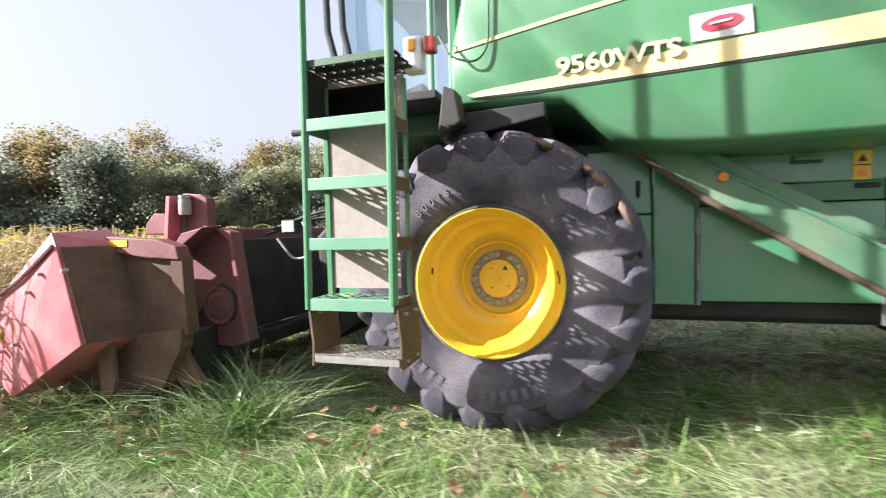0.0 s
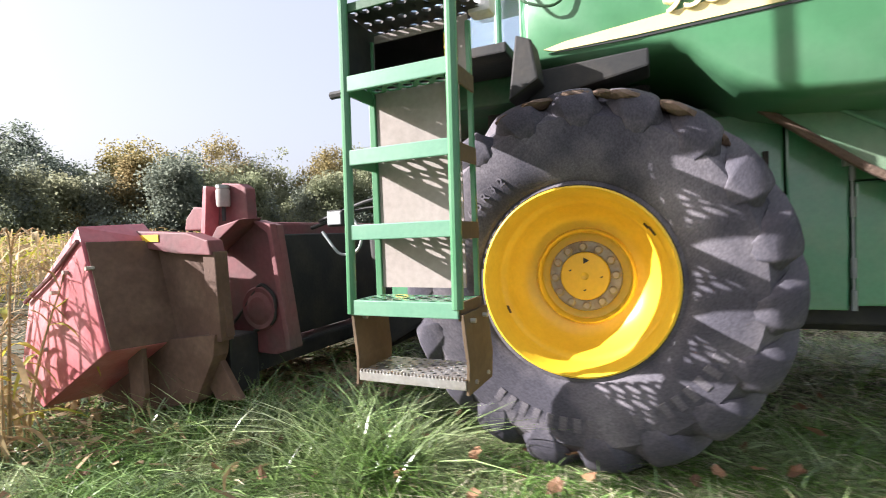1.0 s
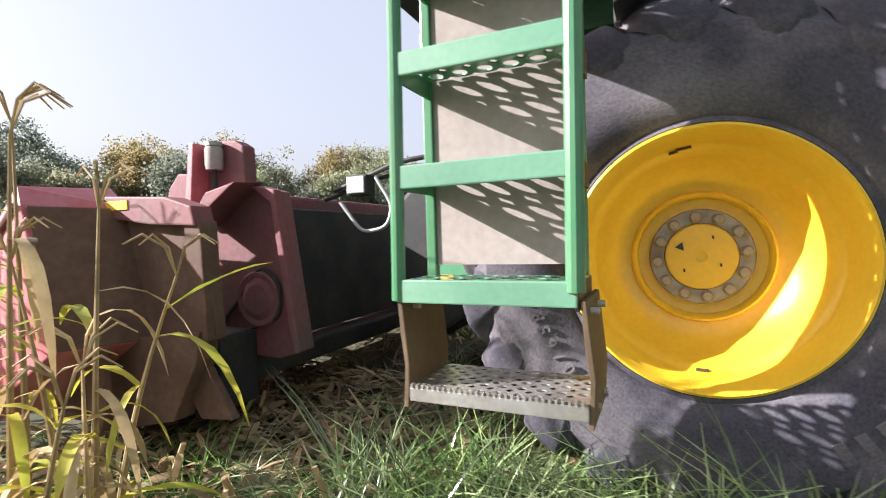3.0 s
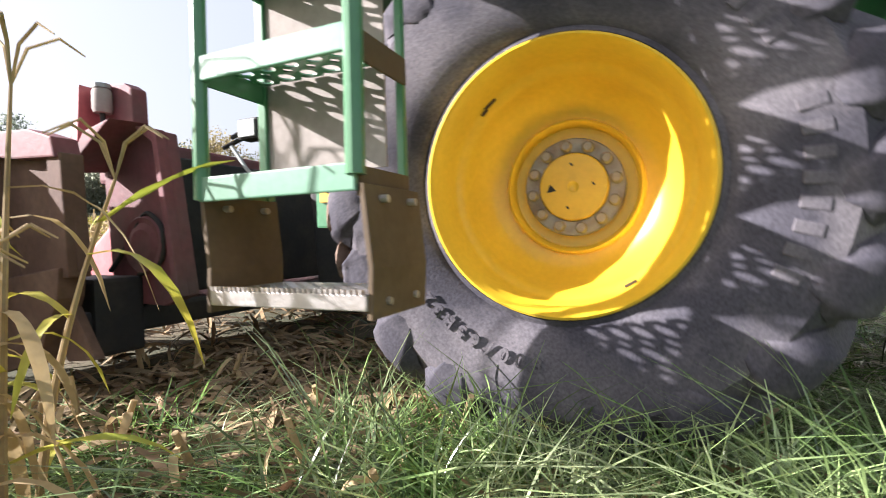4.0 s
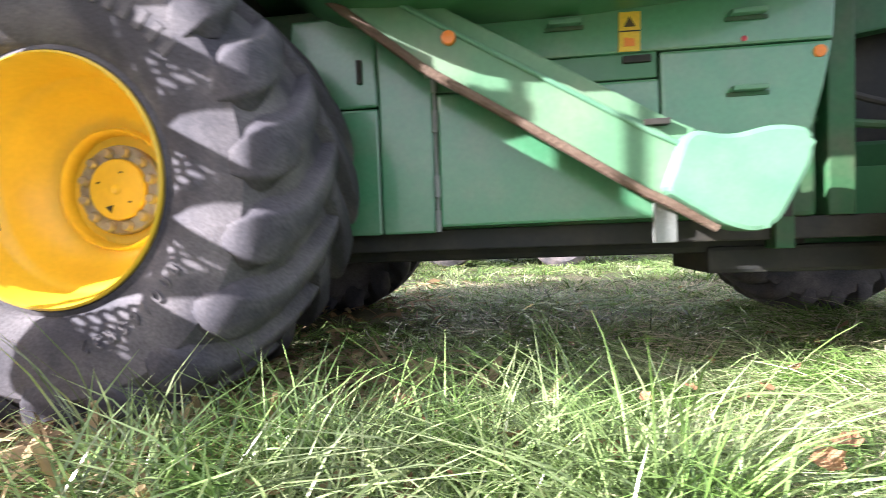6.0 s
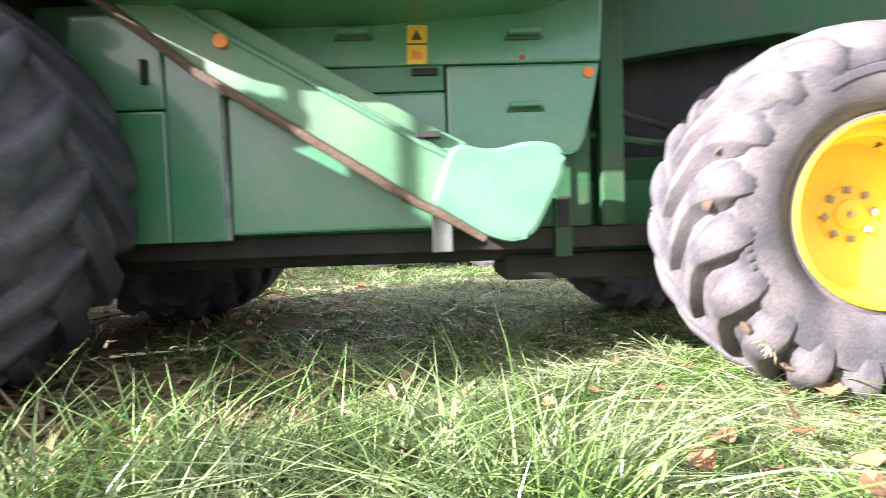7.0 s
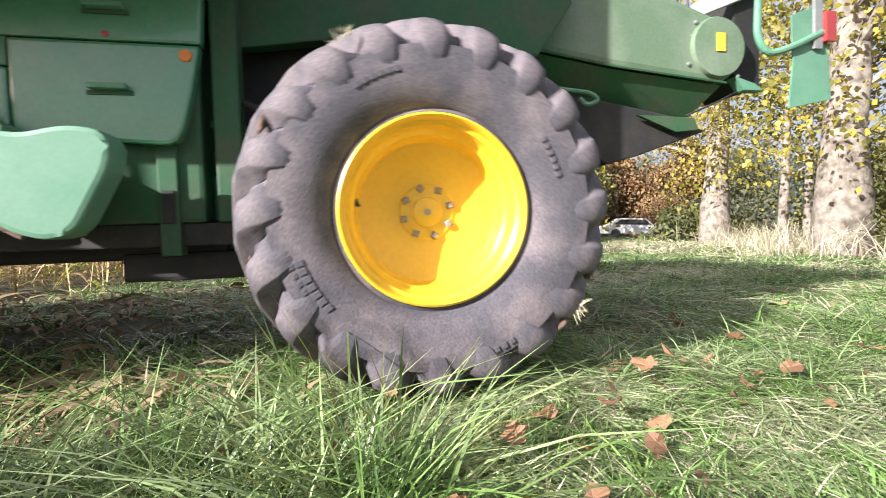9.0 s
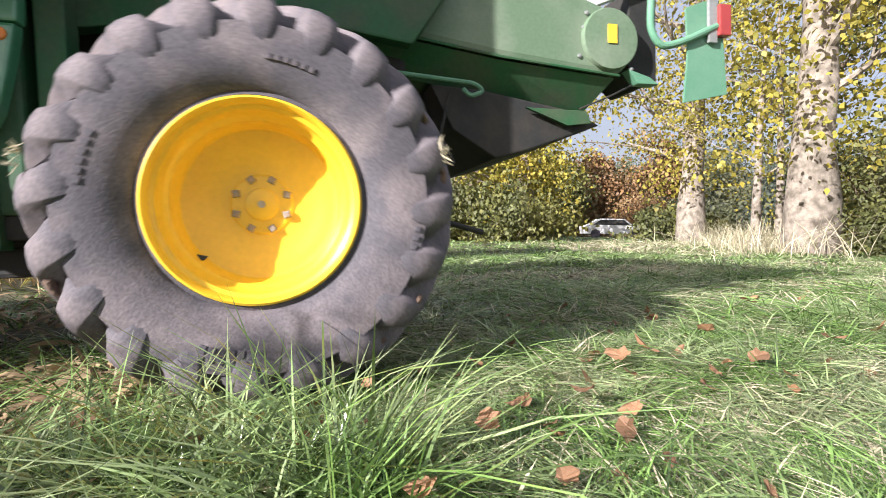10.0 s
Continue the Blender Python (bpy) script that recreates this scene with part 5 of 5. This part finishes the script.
tree("ivy_tree", 8.2, 20.5, 0.45, 12.0, 25, BARK, LEAF_YELLOW, "ivy-grown tree with yellow-green leaves", 0.12, 3, 34, 0.6, 0.19, low_leaves(rr, 140, 1.0, 0.6, 7.0))
tree("field_tree", 5.5, 23.0, 0.35, 9.0, 26, TWIG, LEAF_GREEN, "leafy tree in muted green", 0.1, 3, 34, 0.6, 0.2, None)
tree("field_tree", 16.0, 12.5, 0.3, 9.0, 27, TWIG, LEAF_GREEN, "leafy tree in muted green", 0.1, 3, 34, 0.6, 0.18, None)
tree("russet_tree", 25.0, 40.0, 0.4, 6.5, 28, TWIG, LEAF_RUSSET, "broad russet autumn tree", 0.1, 3, 60, 0.9, 0.32, None)
tree("russet_tree", 31.0, 41.0, 0.4, 7.5, 29, TWIG, LEAF_RUSSET, "broad orange-brown autumn tree", 0.1, 3, 60, 0.9, 0.32, None)
tree("field_tree", 12.0, 36.0, 0.4, 10.0, 30, TWIG, LEAF_GREEN, "dark green hedge tree", 0.08, 3, 60, 0.9, 0.32, None)
tree("field_tree", 18.0, 36.0, 0.3, 4.2, 33, TWIG, LEAF_GREEN, "dark green hedge tree", 0.05, 3, 60, 0.8, 0.30, None)
tree("bare_tree", -14.0, -9.6, 0.24, 13.0, 31, TWIG, None, "leafless tree beside the track", 0.3, 4, 0, 0.3, 0.1, None, 0.0, 30)


def bush(x, y, w, h, seed, material, label, n=240, per=14, size=0.09):
    rnd = random.Random(seed)
    th = tagged(new("bush"), label, "bush")
    th.matrix_basis = pose(x, y, rise(x, y) - 0.03)
    bm, ends = bmesh.new(), []
    for i in range(12):
        a = rnd.uniform(0, 6.28)
        limb(bm, rnd, (rnd.uniform(-w, w) * 0.4, rnd.uniform(-w, w) * 0.4, 0), (math.cos(a), math.sin(a), 1.2), h * rnd.uniform(0.5, 0.8), 0.02, 2, ends, 0.3, 5)
    part("twigs", bm, TWIG, th)
    cs = [tuple(e[0]) for e in ends] + [(w * rnd.gauss(0, 0.45), w * rnd.gauss(0, 0.45), h * abs(rnd.gauss(0.35, 0.28))) for _ in range(n)]
    p, q, s = leaf_cloud(cs, per, 0.16 * h, size)
    p[..., 2] = np.maximum(p[..., 2], 0.0)
    sheet_mesh("foliage", p, q, material, "", "", s, "").parent = th


for i, (x, y, w, h, m) in enumerate(((6.6, 18.5, 2.0, 2.1, LEAF_GREEN), (10.5, 5.6, 1.3, 2.2, LEAF_GREEN), (9.3, 5.2, 0.8, 1.2, LEAF_GREEN), (11.6, 6.6, 1.6, 2.6, LEAF_GREEN),
                                     (4.6, 21.5, 2.2, 2.2, LEAF_GREEN), (14.0, 17.0, 2.0, 1.3, LEAF_GREEN), (24.0, 33.0, 3.0, 2.6, LEAF_RUSSET), (2.0, 26, 2.6, 2.6, LEAF_GREEN), (14.5, 10.0, 2.2, 2.5, LEAF_YELLOW),
                                     (9.2, 24.0, 2.4, 3.2, LEAF_GREEN))):
    bush(x, y, w, h, 60 + i, m, "ragged autumn hedge bush", 240, 12, 0.09 if y < 12 else 0.17)


def brush():
    """Dead twigs and dry stems along the foot of the trees."""
    n = 1500
    t = RNG.uniform(0, 1, n)
    x, y = 7.0 + 7.5 * t + RNG.normal(0, 0.5, n), 6.0 + 8.5 * t + RNG.normal(0, 0.9, n)
    p, w, s = blades(x, y, RNG.uniform(0.25, 1.1, n), np.full(n, 0.014), RNG.uniform(0.1, 0.9, n), RNG.uniform(0, 0.7, n))
    sheet_mesh("dry_brush", p, w, GRASS_DRY, "dead stems and twigs at the foot of the trees", "brush", s)


brush()


def woods():
    """The far woods: many crowns of small leaf clumps on thin trunks, with undergrowth at their feet."""
    rnd = np.random.default_rng(9)
    kinds = [([], [], []) for _ in range(3)]
    TP = []
    for az in np.concatenate([np.arange(-68, -24, 2.0), np.arange(14, 62, 2.0)]):
        for row in range(2):
            a = math.radians(az + rnd.uniform(-1, 1))
            d = (74, 92)[row] + rnd.uniform(-5, 5)
            h = d * math.tan(math.radians(7.2 + 2.0 * row + 1.3 * math.sin(az * 0.33) + 1.1 * math.sin(az * 1.1) + rnd.uniform(-0.9, 0.9)))
            x, y = -1 + d * math.sin(a), -1.5 + d * math.cos(a)
            lobes = rnd.normal(0, 1, (9, 3))
            lobes /= np.linalg.norm(lobes, axis=1)[:, None]
            lobes *= np.array([h * 0.20, h * 0.20, h * 0.30])
            k = 66
            v = rnd.normal(0, 1, (k, 3))
            v /= np.linalg.norm(v, axis=1)[:, None]
            v = lobes[rnd.integers(0, 9, k)] + v * rnd.uniform(0.5, 1.0, k)[:, None] * h * np.array([0.16, 0.16, 0.19])
            ctr = np.stack([x + v[:, 0], y + v[:, 1], np.maximum(h * 0.55 + v[:, 2], 0.4)], 1)
            foot = np.stack([x + rnd.normal(0, 2.2, 16), y - 2 + rnd.normal(0, 2.0, 16), rnd.uniform(0.2, 3.4, 16)], 1)
            p, w, s = leaf_cloud(np.concatenate([ctr, foot]), 82 if az < 0 else 44, 0.68, 0.29 if az < 0 else 0.36, 0.9)
            for store, got in zip(kinds[rnd.choice(3, p=(0.55, 0.33, 0.12))], (p[:, (0, 2)], w[:, 1:] * 0.0 + 0.75 * w[:, 1:2], s)):
                store.append(got)
            TP.append(np.array([[x, y, -1], [x + rnd.normal(0, 0.5), y, h * 0.5], [x + rnd.normal(0, 0.8), y, h * 0.85]]))
    for (P, W, S), m, label in zip(kinds, (WOODS, WOODS_DARK, WOODS_GOLD), ("distant olive autumn trees of a wood", "distant dark green trees of a wood", "distant golden brown trees of a wood")):
        sheet_mesh("far_woods", np.concatenate(P), np.concatenate(W), m, label, "woods", np.concatenate(S))
    tp = np.array(TP)
    sheet_mesh("far_trunks", tp, np.tile(np.array([[0.5, 0.35, 0.08]]), (len(tp), 1)), TWIG, "thin trunks of the distant wood", "woods", np.tile(np.array([[0.8, 0.6, 0.0]]), (len(tp), 1)))


woods()


# ---------------------------------------------------------------- parked vehicles
def trailer():
    th = tagged(new("farm_trailer"), "parked farm trailer with a pale body and yellow wheels", "trailer")
    th.matrix_basis = pose(-1.7, 7.2, rise(-1.7, 7.2))
    part("body", prism([(-2.2, 1.1), (2.4, 1.1), (2.5, 2.2), (-2.3, 2.2)], 0.0, 2.2, 0.03), WHITE, th, "pale sheet-metal body")
    part("frame", box((-2.3, 0.4, 0.85), (2.4, 1.8, 1.1), 0.02), BLACK, th)
    for x in (-1.0, 1.0):
        for y in (-0.05, 1.75):
            w = part("wheel", lathe([(0.29, 0.0), (0.29, -0.02), (0.26, 0.0), (0.2, 0.08), (0, 0.08)], 32), YELLOW, th, "yellow steel wheel", True)
            w.matrix_basis = pose(x, y, 0.52)
            part("tyre", lathe([(0.28, 0.02), (0.30, -0.02), (0.40, -0.05), (0.5, -0.01), (0.53, 0.06), (0.53, 0.34), (0.5, 0.42), (0.3, 0.4)], 40), RUBBER_PALE, w, "", True)
        part("axle", tube([(x, 0, 0.52), (x, 2.1, 0.52)], 0.06, 8), BLACK, th)
    part("drawbar", tube([(2.3, 1.1, 0.95), (3.6, 1.1, 0.6)], 0.06, 8), BLACK, th)


trailer()


def far_car(x, y, turn, paint):
    th = tagged(new("parked_car"), "pale car parked beyond the meadow", "car")
    th.matrix_basis = pose(x, y, rise(x, y), 0, 0, turn)
    part("body", prism([(-2.1, 0.3), (2.1, 0.3), (2.15, 0.7), (1.3, 0.85), (0.7, 1.35), (-1.0, 1.38), (-1.7, 0.95), (-2.15, 0.85)], -0.8, 0.8, 0.06), paint, th)
    part("window", prism([(-1.45, 0.95), (1.05, 0.92), (0.62, 1.28), (-0.95, 1.3)], -0.82, -0.79, 0), BLACK, th)
    for a in (-1.3, 1.35):
        w = part("wheel", lathe([(0, -0.02), (0.3, -0.02), (0.32, 0.0), (0.32, 0.2), (0, 0.2)], 24), RUBBER, th)
        w.matrix_basis = pose(a, -0.82, 0.32)


far_car(18.6, 29.0, -20, WHITE)


def motions():
    times = [0.5 * i for i in range(21)]
    for ob, rate, hub in MOVERS:
        walk(ob, [(t, pose(*hub) @ pose(0, 0, 0, 0, -rate * t, 0)) if hub else (t, Matrix.Translation(gone(t)) @ pose(0, 0, 0, 0, PITCH, 0)) for t in times])


motions()
